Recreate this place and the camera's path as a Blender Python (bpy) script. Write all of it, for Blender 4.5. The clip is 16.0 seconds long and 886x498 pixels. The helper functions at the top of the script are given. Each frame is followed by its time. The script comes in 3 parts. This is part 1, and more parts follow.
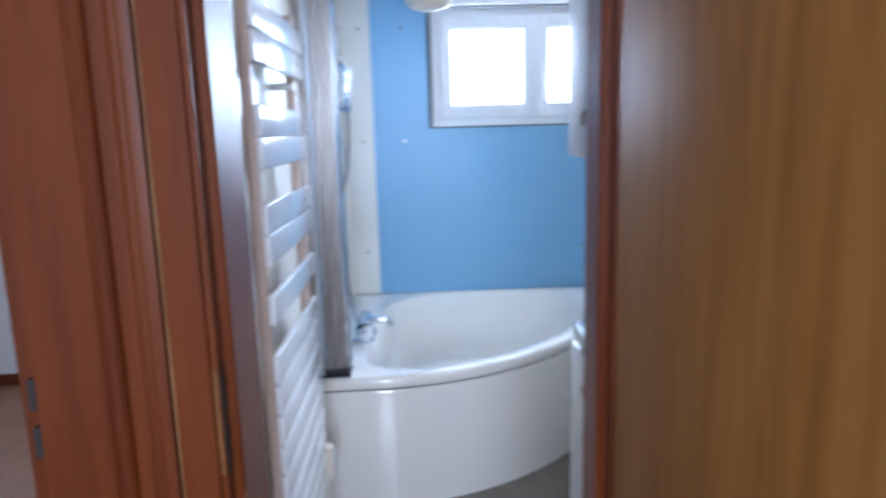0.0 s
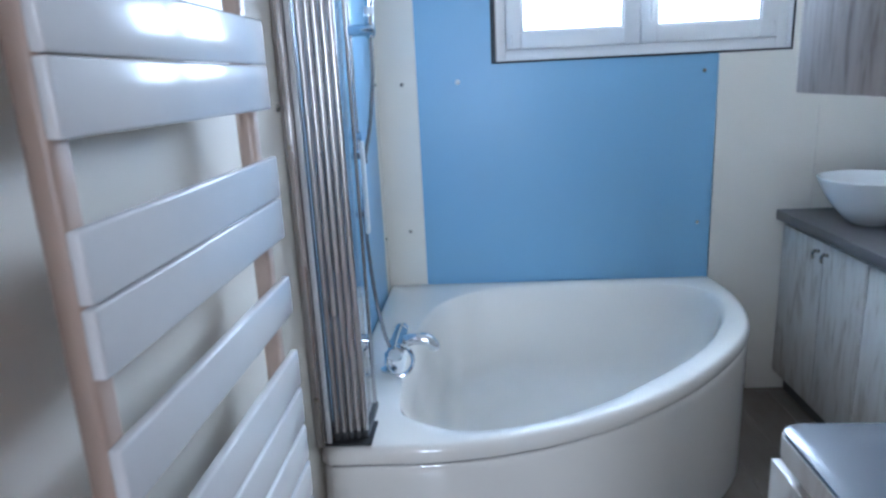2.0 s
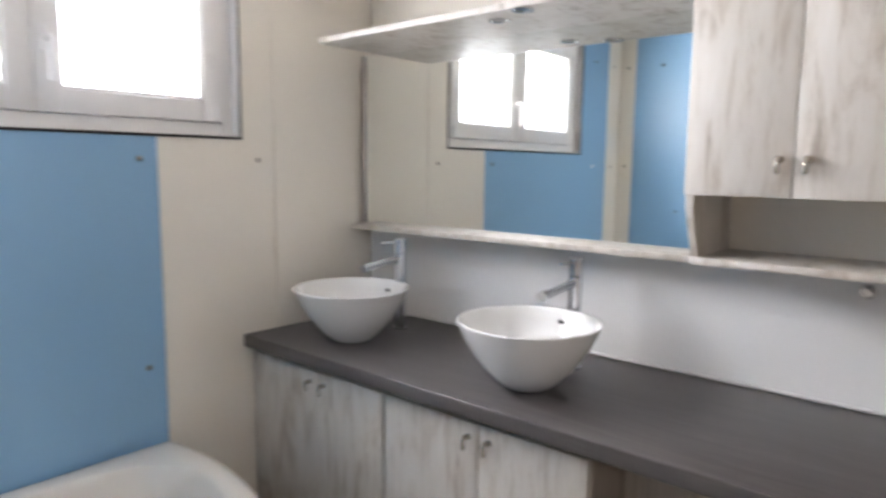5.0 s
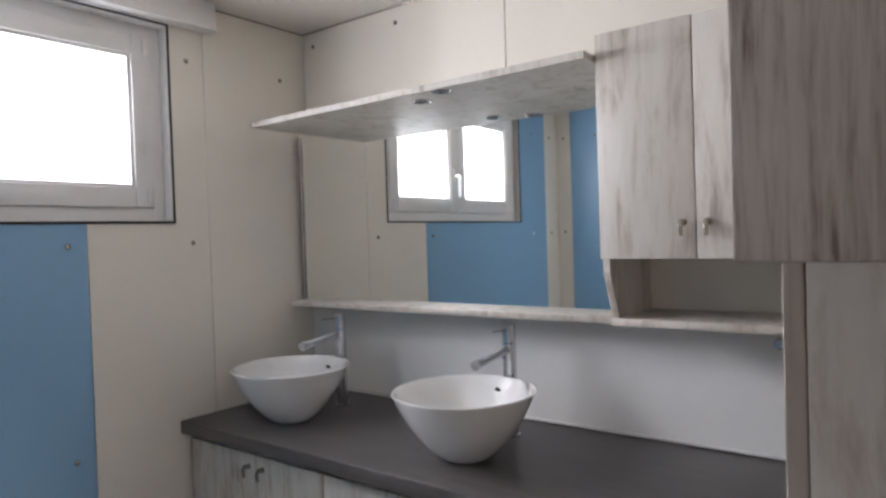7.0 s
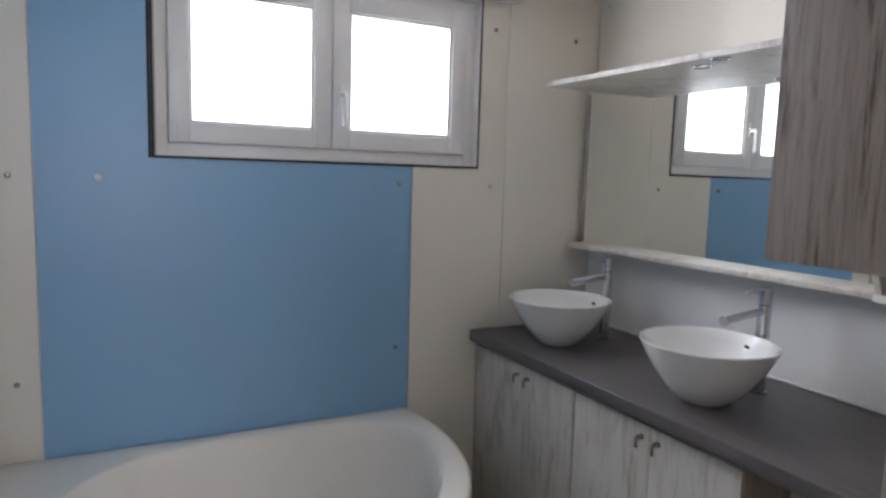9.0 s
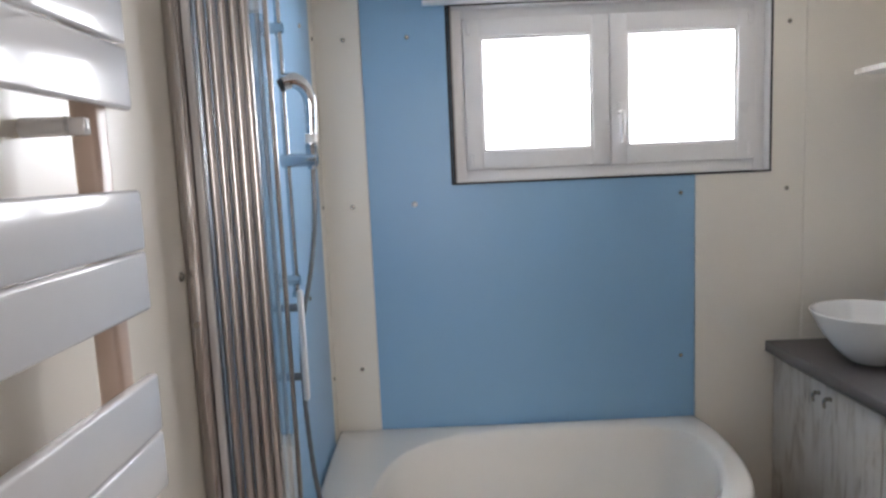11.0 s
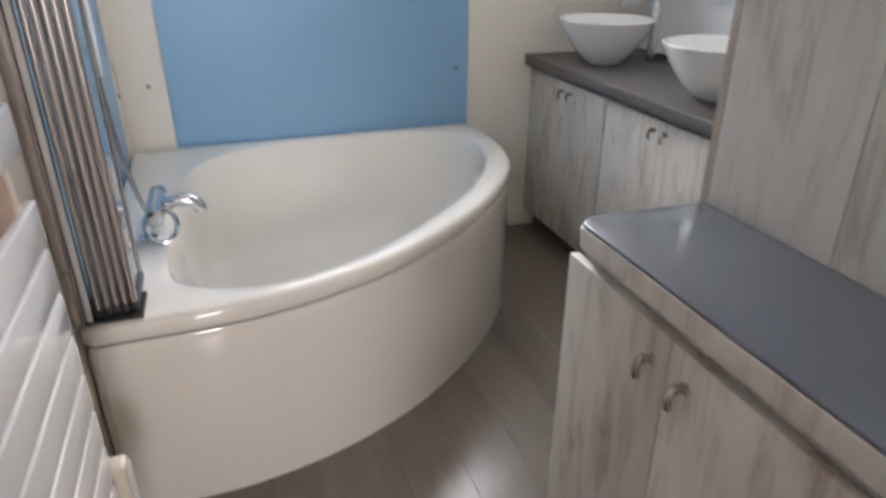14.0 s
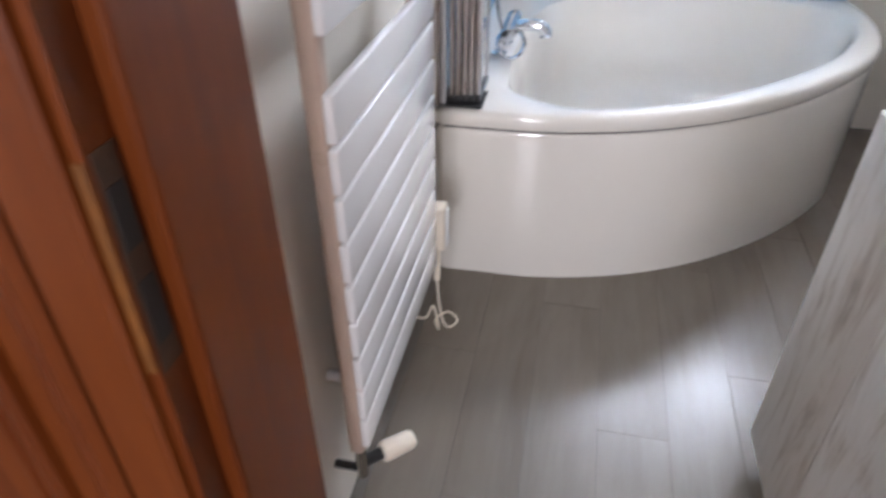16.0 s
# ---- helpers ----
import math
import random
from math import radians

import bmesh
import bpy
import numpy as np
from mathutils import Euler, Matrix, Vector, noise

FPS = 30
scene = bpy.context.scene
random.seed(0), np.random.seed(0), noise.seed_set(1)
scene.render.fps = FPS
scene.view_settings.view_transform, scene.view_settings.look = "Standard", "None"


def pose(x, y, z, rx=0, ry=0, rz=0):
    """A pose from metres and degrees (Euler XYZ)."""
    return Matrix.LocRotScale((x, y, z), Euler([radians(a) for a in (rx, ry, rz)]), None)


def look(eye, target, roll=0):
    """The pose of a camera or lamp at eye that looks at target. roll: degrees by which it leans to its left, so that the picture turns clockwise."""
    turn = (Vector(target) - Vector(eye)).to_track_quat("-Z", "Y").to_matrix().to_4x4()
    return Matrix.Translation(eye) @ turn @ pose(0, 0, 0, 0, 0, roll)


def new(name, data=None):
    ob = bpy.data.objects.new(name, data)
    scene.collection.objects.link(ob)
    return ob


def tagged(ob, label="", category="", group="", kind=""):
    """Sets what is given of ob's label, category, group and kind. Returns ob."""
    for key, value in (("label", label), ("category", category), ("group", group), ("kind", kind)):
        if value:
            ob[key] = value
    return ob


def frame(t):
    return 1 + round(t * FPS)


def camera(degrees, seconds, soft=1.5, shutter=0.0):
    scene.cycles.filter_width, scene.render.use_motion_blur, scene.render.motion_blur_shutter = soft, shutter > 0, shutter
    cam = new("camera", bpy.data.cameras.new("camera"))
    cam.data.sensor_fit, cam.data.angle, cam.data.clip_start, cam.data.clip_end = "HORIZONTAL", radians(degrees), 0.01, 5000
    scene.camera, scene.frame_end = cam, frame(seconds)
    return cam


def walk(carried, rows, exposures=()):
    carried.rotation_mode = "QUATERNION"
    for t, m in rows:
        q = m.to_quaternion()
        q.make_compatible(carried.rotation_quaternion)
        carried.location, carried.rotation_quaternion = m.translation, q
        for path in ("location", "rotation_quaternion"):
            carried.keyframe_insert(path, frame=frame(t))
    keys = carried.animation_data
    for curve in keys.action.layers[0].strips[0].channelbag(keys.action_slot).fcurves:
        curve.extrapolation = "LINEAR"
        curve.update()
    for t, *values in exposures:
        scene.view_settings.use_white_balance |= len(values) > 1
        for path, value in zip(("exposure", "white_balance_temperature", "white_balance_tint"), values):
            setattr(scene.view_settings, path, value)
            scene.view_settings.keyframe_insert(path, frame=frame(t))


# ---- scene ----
cam = camera(67.7, 16.0, soft=2.6, shutter=0.5)
PATH = [
    (0, (0.0, -0.075, 1.537), (0.054, 1.893, 1.183), -1.6),
    (0.5, (0.028, 0.133, 1.526), (-0.257, 2.076, 1.148), -1.5),
    (1, (0.01, 0.393, 1.515), (-0.225, 2.334, 1.091), -2.4),
    (1.5, (-0.016, 0.669, 1.497), (-0.159, 2.61, 1.038), -2.6),
    (2, (0.002, 0.913, 1.495), (-0.129, 2.846, 0.998), -2.8),
    (2.5, (-0.025, 1.083, 1.487), (-0.091, 3.03, 1.035), -0.9),
    (3, (-0.092, 1.293, 1.502), (0.333, 3.198, 1.068), 0.4),
    (3.5, (-0.084, 1.451, 1.498), (0.685, 3.254, 1.1), 2.8),
    (4, (-0.061, 1.629, 1.488), (1.039, 3.273, 1.195), 1.2),
    (4.5, (-0.02, 1.766, 1.48), (1.314, 3.236, 1.236), 1.3),
    (5, (0.018, 1.849, 1.466), (1.522, 3.144, 1.217), 0.6),
    (5.2, (0.059, 1.882, 1.449), (1.648, 3.073, 1.213), 0.7),
    (7.3, (0.036, 1.754, 1.49), (1.624, 2.969, 1.459), -1.9),
    (7.5, (-0.006, 1.75, 1.57), (1.524, 3.034, 1.468), -1.5),
    (8, (-0.038, 1.624, 1.542), (1.209, 3.18, 1.392), -1.1),
    (8.5, (-0.067, 1.531, 1.528), (0.957, 3.236, 1.324), 1.6),
    (9, (-0.089, 1.472, 1.521), (0.824, 3.238, 1.297), 1.7),
    (9.5, (-0.072, 1.434, 1.541), (0.702, 3.261, 1.289), -0.3),
    (10, (-0.035, 1.347, 1.61), (0.239, 3.313, 1.361), -3.1),
    (10.2, (-0.026, 1.33, 1.632), (0.1, 3.313, 1.403), -3.5),
    (12.3, (0.009, 1.154, 1.532), (-0.027, 3.103, 1.086), -2.3),
    (12.5, (-0.004, 1.134, 1.515), (0.019, 3.069, 1.008), -2.5),
    (13, (-0.047, 1.066, 1.486), (0.086, 2.96, 0.857), -2.2),
    (13.5, (-0.069, 1.042, 1.429), (0.336, 2.856, 0.692), -1.6),
    (14, (-0.079, 0.993, 1.371), (0.497, 2.704, 0.51), 0.1),
    (14.5, (-0.08, 0.954, 1.345), (0.546, 2.566, 0.34), 0.1),
    (15, (-0.064, 0.91, 1.348), (0.33, 2.532, 0.246), 0.7),
    (15.5, (-0.017, 0.804, 1.357), (-0.117, 2.461, 0.241), -0.9),
    (16, (-0.055, 0.716, 1.342), (-0.398, 2.305, 0.177), -0.3),
]
walk(cam, [(t, look(eye, target, roll)) for t, eye, target, roll in PATH], exposures=[(0.0, 0.34, 4850, 11), (0.6, 0.05, 4850, 9), (1.5, -0.1, 4850, 8), (2.2, 0.0, 4900, 8), (3.0, 0.0, 5700, 9), (4.0, 0.04, 6400, 14), (5.0, 0.07, 6500, 17), (7.3, -0.66, 6350, 18), (9.0, -0.74, 6200, 17), (10.2, -0.35, 6300, 16), (12.3, -0.5, 6400, 16), (13.2, -0.18, 6400, 14), (14.5, 0.20, 6250, 16), (16.0, 0.45, 5800, 16)])

# ---- world and light ----
world = bpy.data.worlds.new("sky")
scene.world = world
world.use_nodes = True
wn = world.node_tree
sky = wn.nodes.new("ShaderNodeTexSky")
sky.sky_type, sky.sun_disc = "NISHITA", False
sky.sun_elevation, sky.sun_rotation = radians(40), radians(200)
wn.nodes["Background"].inputs["Strength"].default_value = 0.15
wn.links.new(sky.outputs["Color"], wn.nodes["Background"].inputs["Color"])


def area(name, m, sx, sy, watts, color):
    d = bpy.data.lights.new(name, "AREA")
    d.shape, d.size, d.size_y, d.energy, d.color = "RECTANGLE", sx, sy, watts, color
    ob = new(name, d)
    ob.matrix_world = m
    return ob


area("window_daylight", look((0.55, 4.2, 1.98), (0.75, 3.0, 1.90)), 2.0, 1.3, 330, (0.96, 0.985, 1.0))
area("bedroom_daylight", look((-3.64, 4.35, 1.68), (-3.64, 3.0, 1.68)), 1.6, 1.3, 80, (0.95, 0.98, 1.0))
area("hall_daylight", look((0.15, -2.6, 1.75), (0.05, 0.0, 1.2)), 0.9, 1.1, 67, (1.0, 0.96, 0.90))

# ---- small helpers ----
EAST, WEST, NORTH, CEIL, DOOR_Y0, DOOR_Y1 = 1.915, -0.455, 3.88, 2.33, 1.08, 1.26


def origin(ob):
    at = Vector((0, 0, 0))
    while ob:
        at += ob.location
        ob = ob.parent
    return at


def part(name, bm, mat, parent=None, label="", smooth=True):
    """One bmesh in world metres as one mesh object, under a thing or a part."""
    if parent:
        bmesh.ops.translate(bm, vec=-origin(parent), verts=bm.verts)
    me = bpy.data.meshes.new(name)
    bmesh.ops.recalc_face_normals(bm, faces=bm.faces)
    bm.to_mesh(me)
    bm.free()
    me.materials.append(mat)
    if smooth:
        me.shade_smooth()
        me.set_sharp_from_angle(angle=radians(32))
    ob = new(name, me)
    ob.parent = parent
    return ob


def thing(name, at, label, category, group="", kind=""):
    ob = new(name)
    ob.location = at
    ob.empty_display_size = 0.1
    return tagged(ob, label, category, group, kind)


def piece(name, me, parent, at):
    ob = new(name, me)
    ob.parent = parent
    ob.location = Vector(at) - origin(parent)
    return ob


def box(x0, x1, y0, y1, z0, z1, bevel=0.0, seg=2, bm=None):
    out = bm or bmesh.new()
    b = bmesh.new()
    bmesh.ops.create_cube(b, size=1)
    for v in b.verts:
        v.co = Vector(((x0 + x1) / 2 + v.co.x * (x1 - x0), (y0 + y1) / 2 + v.co.y * (y1 - y0), (z0 + z1) / 2 + v.co.z * (z1 - z0)))
    if bevel:
        bmesh.ops.bevel(b, geom=b.edges, offset=bevel, segments=seg, affect="EDGES", profile=0.5)
    join(out, b)
    return out


def join(bm, other):
    vs = [bm.verts.new(v.co) for v in other.verts]
    other.verts.index_update()
    for f in other.faces:
        bm.faces.new([vs[v.index] for v in f.verts])
    other.free()


def tube(path, r, n=14, bm=None, caps=True):
    """A round bar along a path; r is one radius or one for each point."""
    bm = bm or bmesh.new()
    path = [Vector(p) for p in path]
    rings, side = [], None
    for i, p in enumerate(path):
        d = (path[min(i + 1, len(path) - 1)] - path[max(i - 1, 0)]).normalized()
        if side is None:
            side = d.orthogonal().normalized()
        side = (side - d * side.dot(d)).normalized()
        up = d.cross(side)
        rr = r[i] if isinstance(r, (list, tuple)) else r
        rings.append([bm.verts.new(p + (side * math.cos(a) + up * math.sin(a)) * rr) for a in (2 * math.pi * k / n for k in range(n))])
    for a, b in zip(rings, rings[1:]):
        for k in range(n):
            bm.faces.new((a[k], a[(k + 1) % n], b[(k + 1) % n], b[k]))
    if caps:
        bm.faces.new(rings[0][::-1])
        bm.faces.new(rings[-1])
    return bm


def lathe(profile, cx, cy, n=48, bm=None):
    """Profile rows of radius and height turned round the upright axis at cx, cy."""
    bm = bm or bmesh.new()
    rings = []
    for r, z in profile:
        if r < 1e-5:
            rings.append([bm.verts.new((cx, cy, z))])
        else:
            rings.append([bm.verts.new((cx + r * math.cos(2 * math.pi * k / n), cy + r * math.sin(2 * math.pi * k / n), z)) for k in range(n)])
    for a, b in zip(rings, rings[1:]):
        for k in range(n):
            q = (k + 1) % n
            if len(a) == 1:
                bm.faces.new((a[0], b[q], b[k]))
            elif len(b) == 1:
                bm.faces.new((a[k], a[q], b[0]))
            else:
                bm.faces.new((a[k], a[q], b[q], b[k]))
    return bm


def curve_points(pts, n=8):
    """A smooth line through the points."""
    pts = [Vector(p) for p in pts]
    out = []
    for i in range(len(pts) - 1):
        p0, p1, p2, p3 = pts[max(i - 1, 0)], pts[i], pts[i + 1], pts[min(i + 2, len(pts) - 1)]
        for k in range(n):
            t = k / n
            out.append(0.5 * ((2 * p1) + (p2 - p0) * t + (2 * p0 - 5 * p1 + 4 * p2 - p3) * t * t + (3 * p1 - p0 - 3 * p2 + p3) * t**3))
    return out + [pts[-1]]


# ---- materials ----
def material(name, color, rough=0.5, metal=0.0, vary=0.06, scale=6.0, bump=0.0, bump_scale=60.0, coat=0.0, rough_vary=0.08, stretch=(1, 1, 1)):
    """A plain surface with stains at a coarse scale, grain at a fine one and a little relief."""
    m = bpy.data.materials.new(name)
    m.use_nodes = True
    t = m.node_tree
    b = t.nodes["Principled BSDF"]
    b.inputs["Metallic"].default_value = metal
    b.inputs["Coat Weight"].default_value = coat
    co = t.nodes.new("ShaderNodeTexCoord")
    mp = t.nodes.new("ShaderNodeMapping")
    mp.inputs["Scale"].default_value = stretch
    t.links.new(co.outputs["Object"], mp.inputs["Vector"])
    big, fine = t.nodes.new("ShaderNodeTexNoise"), t.nodes.new("ShaderNodeTexNoise")
    big.inputs["Scale"].default_value, big.inputs["Detail"].default_value = scale, 4
    fine.inputs["Scale"].default_value, fine.inputs["Detail"].default_value = bump_scale, 3
    t.links.new(mp.outputs["Vector"], big.inputs["Vector"])
    t.links.new(mp.outputs["Vector"], fine.inputs["Vector"])
    add = t.nodes.new("ShaderNodeMath")
    add.operation = "MULTIPLY_ADD"
    add.inputs[1].default_value = 0.4
    t.links.new(fine.outputs["Fac"], add.inputs[0])
    t.links.new(big.outputs["Fac"], add.inputs[2])
    ramp = t.nodes.new("ShaderNodeValToRGB")
    ramp.color_ramp.elements[0].position, ramp.color_ramp.elements[1].position = 0.4, 1.0
    ramp.color_ramp.elements[0].color = (*[c * (1 - vary) for c in color], 1)
    ramp.color_ramp.elements[1].color = (*[min(c * (1 + vary), 1) for c in color], 1)
    t.links.new(add.outputs[0], ramp.inputs["Fac"])
    t.links.new(ramp.outputs["Color"], b.inputs["Base Color"])
    rr = t.nodes.new("ShaderNodeMapRange")
    rr.inputs["To Min"].default_value, rr.inputs["To Max"].default_value = max(rough - rough_vary, 0.02), rough + rough_vary
    t.links.new(big.outputs["Fac"], rr.inputs["Value"])
    t.links.new(rr.outputs["Result"], b.inputs["Roughness"])
    if bump:
        bp = t.nodes.new("ShaderNodeBump")
        bp.inputs["Strength"].default_value, bp.inputs["Distance"].default_value = bump, 0.002
        t.links.new(fine.outputs["Fac"], bp.inputs["Height"])
        t.links.new(bp.outputs["Normal"], b.inputs["Normal"])
    return m


def wood(name, stops, grain=(30, 30, 2.2), rough=0.45, coat=0.0, streak=(7, 7, 0.7), bump=0.25, knots=0.35, spread=0.0, gloss=0.5, wear=0.08):
    """Wood or wood decor: fine grain and broader streaks along one axis; spread varies whole pieces."""
    m = bpy.data.materials.new(name)
    m.use_nodes = True
    t = m.node_tree
    b = t.nodes["Principled BSDF"]
    b.inputs["Coat Weight"].default_value, b.inputs["Coat Roughness"].default_value, b.inputs["Specular IOR Level"].default_value = coat, 0.18, gloss
    co, info = t.nodes.new("ShaderNodeTexCoord"), t.nodes.new("ShaderNodeObjectInfo")
    shift = t.nodes.new("ShaderNodeVectorMath")
    shift.operation = "MULTIPLY_ADD"
    shift.inputs[1].default_value = (9.0, 7.0, 5.0)
    t.links.new(info.outputs["Random"], shift.inputs[0])
    t.links.new(co.outputs["Object"], shift.inputs[2])
    outs = []
    for sc, detail, dist in ((grain, 6, 0.4), (streak, 5, 0.9)):
        mp = t.nodes.new("ShaderNodeMapping")
        mp.inputs["Scale"].default_value = sc
        n = t.nodes.new("ShaderNodeTexNoise")
        n.inputs["Scale"].default_value, n.inputs["Detail"].default_value, n.inputs["Distortion"].default_value = 1.0, detail, dist
        n.inputs["Roughness"].default_value = 0.62
        t.links.new(shift.outputs[0], mp.inputs["Vector"])
        t.links.new(mp.outputs["Vector"], n.inputs["Vector"])
        outs.append(n.outputs["Fac"])
    mix = t.nodes.new("ShaderNodeMix")
    mix.inputs["Factor"].default_value = 1 - knots
    t.links.new(outs[1], mix.inputs["A"])
    t.links.new(outs[0], mix.inputs["B"])
    tone = t.nodes.new("ShaderNodeMath")
    tone.operation = "MULTIPLY_ADD"
    tone.inputs[1].default_value = spread
    t.links.new(info.outputs["Random"], tone.inputs[0])
    t.links.new(mix.outputs["Result"], tone.inputs[2])
    ramp = t.nodes.new("ShaderNodeValToRGB")
    el = ramp.color_ramp.elements
    while len(el) < len(stops):
        el.new(0.5)
    for e, (p, c) in zip(el, stops):
        e.position, e.color = p, (*c, 1)
    t.links.new(tone.outputs[0], ramp.inputs["Fac"])
    t.links.new(ramp.outputs["Color"], b.inputs["Base Color"])
    rr = t.nodes.new("ShaderNodeMapRange")
    rr.inputs["To Min"].default_value, rr.inputs["To Max"].default_value = rough - wear, rough + wear
    t.links.new(outs[0], rr.inputs["Value"])
    t.links.new(rr.outputs["Result"], b.inputs["Roughness"])
    bp = t.nodes.new("ShaderNodeBump")
    bp.inputs["Strength"].default_value, bp.inputs["Distance"].default_value = bump, 0.0015
    t.links.new(outs[0], bp.inputs["Height"])
    t.links.new(bp.outputs["Normal"], b.inputs["Normal"])
    return m


def glass_material(name, color, rough=0.0):
    m = bpy.data.materials.new(name)
    m.use_nodes = True
    b = m.node_tree.nodes["Principled BSDF"]
    b.inputs["Base Color"].default_value = (*color, 1)
    b.inputs["Roughness"].default_value = rough
    b.inputs["Transmission Weight"].default_value = 1.0
    b.inputs["IOR"].default_value = 1.45
    return m


CREAM = material("cream_wall_panel", (0.82, 0.775, 0.69), 0.34, vary=0.012, scale=1.6, bump=0.12, bump_scale=220)
BLUE = material("blue_wall_panel", (0.245, 0.435, 0.635), 0.34, vary=0.012, scale=0.8, bump=0.12, bump_scale=220)
SPLASH = material("white_splash_panel", (0.83, 0.83, 0.82), 0.22, vary=0.02, scale=2)
CEILING = material("ceiling_panel", (0.70, 0.67, 0.62), 0.6, vary=0.04, scale=3, bump=0.2)
PLASTER = material("white_plaster", (0.78, 0.77, 0.75), 0.8, vary=0.04, scale=2, bump=0.3, bump_scale=90)
PVC = material("white_pvc", (0.80, 0.79, 0.78), 0.3, vary=0.03, scale=5)
# black for rubber seals, also painted in as shade under the tub rim
SEAL = material("rubber_and_gap_shade", (0.02, 0.02, 0.02), 0.6)
ACRYLIC = material("white_acrylic", (0.84, 0.80, 0.735), 0.10, vary=0.015, scale=2, coat=0.6, rough_vary=0.03)
CERAMIC = material("white_ceramic", (0.84, 0.84, 0.83), 0.1, vary=0.01, coat=0.5, rough_vary=0.03)
ENAMEL = material("white_enamel", (0.74, 0.73, 0.725), 0.15, vary=0.02, scale=8, coat=0.5, rough_vary=0.04)
BEIGE = material("beige_enamel", (0.56, 0.43, 0.345), 0.3, vary=0.03, scale=8)
CHROME = material("chrome", (0.62, 0.635, 0.66), 0.07, metal=1.0, vary=0.03, rough_vary=0.04)
ALU = material("polished_aluminium", (0.53, 0.50, 0.485), 0.27, metal=1.0, vary=0.08, scale=3, stretch=(20, 20, 0.5))
STEEL = material("dull_nickel", (0.46, 0.43, 0.38), 0.24, metal=1.0, vary=0.1)
DARK = material("dark_plastic", (0.03, 0.03, 0.03), 0.4)
COUNTER = wood("dark_slate_laminate", [(0.3, (0.062, 0.055, 0.054)), (0.55, (0.094, 0.086, 0.084)), (0.75, (0.13, 0.119, 0.116))], grain=(40, 5, 40), streak=(9, 1.2, 9), rough=0.38, bump=0.1)
SLATE = material("blue_grey_laminate", (0.15, 0.165, 0.195), 0.22, coat=0.3, rough_vary=0.03, vary=0.05, scale=3, bump=0.15, bump_scale=260)
WHITEWASH = wood("whitewashed_wood", [(0.32, (0.30, 0.25, 0.205)), (0.42, (0.49, 0.445, 0.39)), (0.50, (0.60, 0.565, 0.515)), (0.75, (0.68, 0.655, 0.615))], grain=(48, 48, 5.5), streak=(13, 13, 3.4), knots=0.6, rough=0.42, bump=0.2)
GREYWOOD = wood("grey_grained_wood", [(0.33, (0.25, 0.205, 0.17)), (0.45, (0.37, 0.32, 0.275)), (0.58, (0.44, 0.39, 0.34)), (0.8, (0.52, 0.47, 0.42))], grain=(75, 75, 1.6), streak=(8, 8, 0.8), knots=0.35, rough=0.5, bump=0.4)
UPPERWOOD = wood("pale_grained_wood", [(0.38, (0.17, 0.13, 0.105)), (0.455, (0.37, 0.32, 0.28)), (0.54, (0.46, 0.415, 0.375)), (0.75, (0.55, 0.51, 0.475))], grain=(190, 190, 14.0), streak=(30, 30, 5.0), knots=0.42, rough=0.45, bump=0.35)
PLANK = wood("grey_oak_plank", [(0.3, (0.138, 0.115, 0.090)), (0.55, (0.174, 0.147, 0.119)), (0.9, (0.214, 0.185, 0.155))], grain=(30, 2.0, 30), streak=(6, 1.6, 6), knots=0.65, rough=0.23, bump=0.0, spread=0.14, wear=0.015, gloss=0.65)
REDWOOD = wood("varnished_red_wood", [(0.28, (0.072, 0.013, 0.002)), (0.5, (0.125, 0.029, 0.004)), (0.78, (0.175, 0.046, 0.006))], grain=(26, 26, 1.6), streak=(5, 5, 0.6), rough=0.42, bump=0.12, gloss=0.28)
DOORWOOD = wood("brown_door_veneer", [(0.3, (0.18, 0.076, 0.013)), (0.5, (0.26, 0.122, 0.024)), (0.75, (0.35, 0.178, 0.042))], grain=(34, 34, 2.2), streak=(7, 7, 1.1), rough=0.62, bump=0.12, gloss=0.10)
TERRACOTTA = wood("warm_laminate", [(0.3, (0.24, 0.10, 0.05)), (0.7, (0.40, 0.20, 0.11))], grain=(20, 2, 20), rough=0.35)
GLASS = glass_material("clear_glass", (0.98, 0.99, 0.99))
SCREEN_GLASS = glass_material("screen_glass", (0.97, 0.99, 0.99), 0.0)
MIRROR = material("mirror_glass", (0.90, 0.92, 0.90), 0.02, metal=1.0, vary=0.0, rough_vary=0.0)
BRASS = material("worn_brass", (0.50, 0.36, 0.10), 0.35, metal=1.0, vary=0.3, scale=30)
HOSE = material("dull_hose_metal", (0.20, 0.20, 0.21), 0.42, metal=1.0)
RAWWOOD = wood("pale_raw_wood", [(0.35, (0.16, 0.055, 0.015)), (0.6, (0.42, 0.25, 0.10))], grain=(9, 9, 5))
# white PVC with shade put into its colour, for the left reveal
SHADED_PVC = material("shaded_pvc", (0.42, 0.40, 0.39), 0.4)
PLATE = material("dark_bronze_plate", (0.055, 0.028, 0.014), 0.6, metal=0.0, vary=0.3, scale=40)
WORN = material("worn_varnish", (0.15, 0.055, 0.008), 0.5, vary=0.35, scale=35)
JOINT = material("grey_joint", (0.15, 0.13, 0.112), 0.7)
IVORY = material("ivory_plastic", (0.78, 0.70, 0.58), 0.4)

# ---- structure ----
def wall(name, x0, x1, y0, y1, z0=0.0, z1=2.5, mat=PLASTER):
    return tagged(part(name, box(x0, x1, y0, y1, z0, z1), mat, smooth=False), kind="structure")


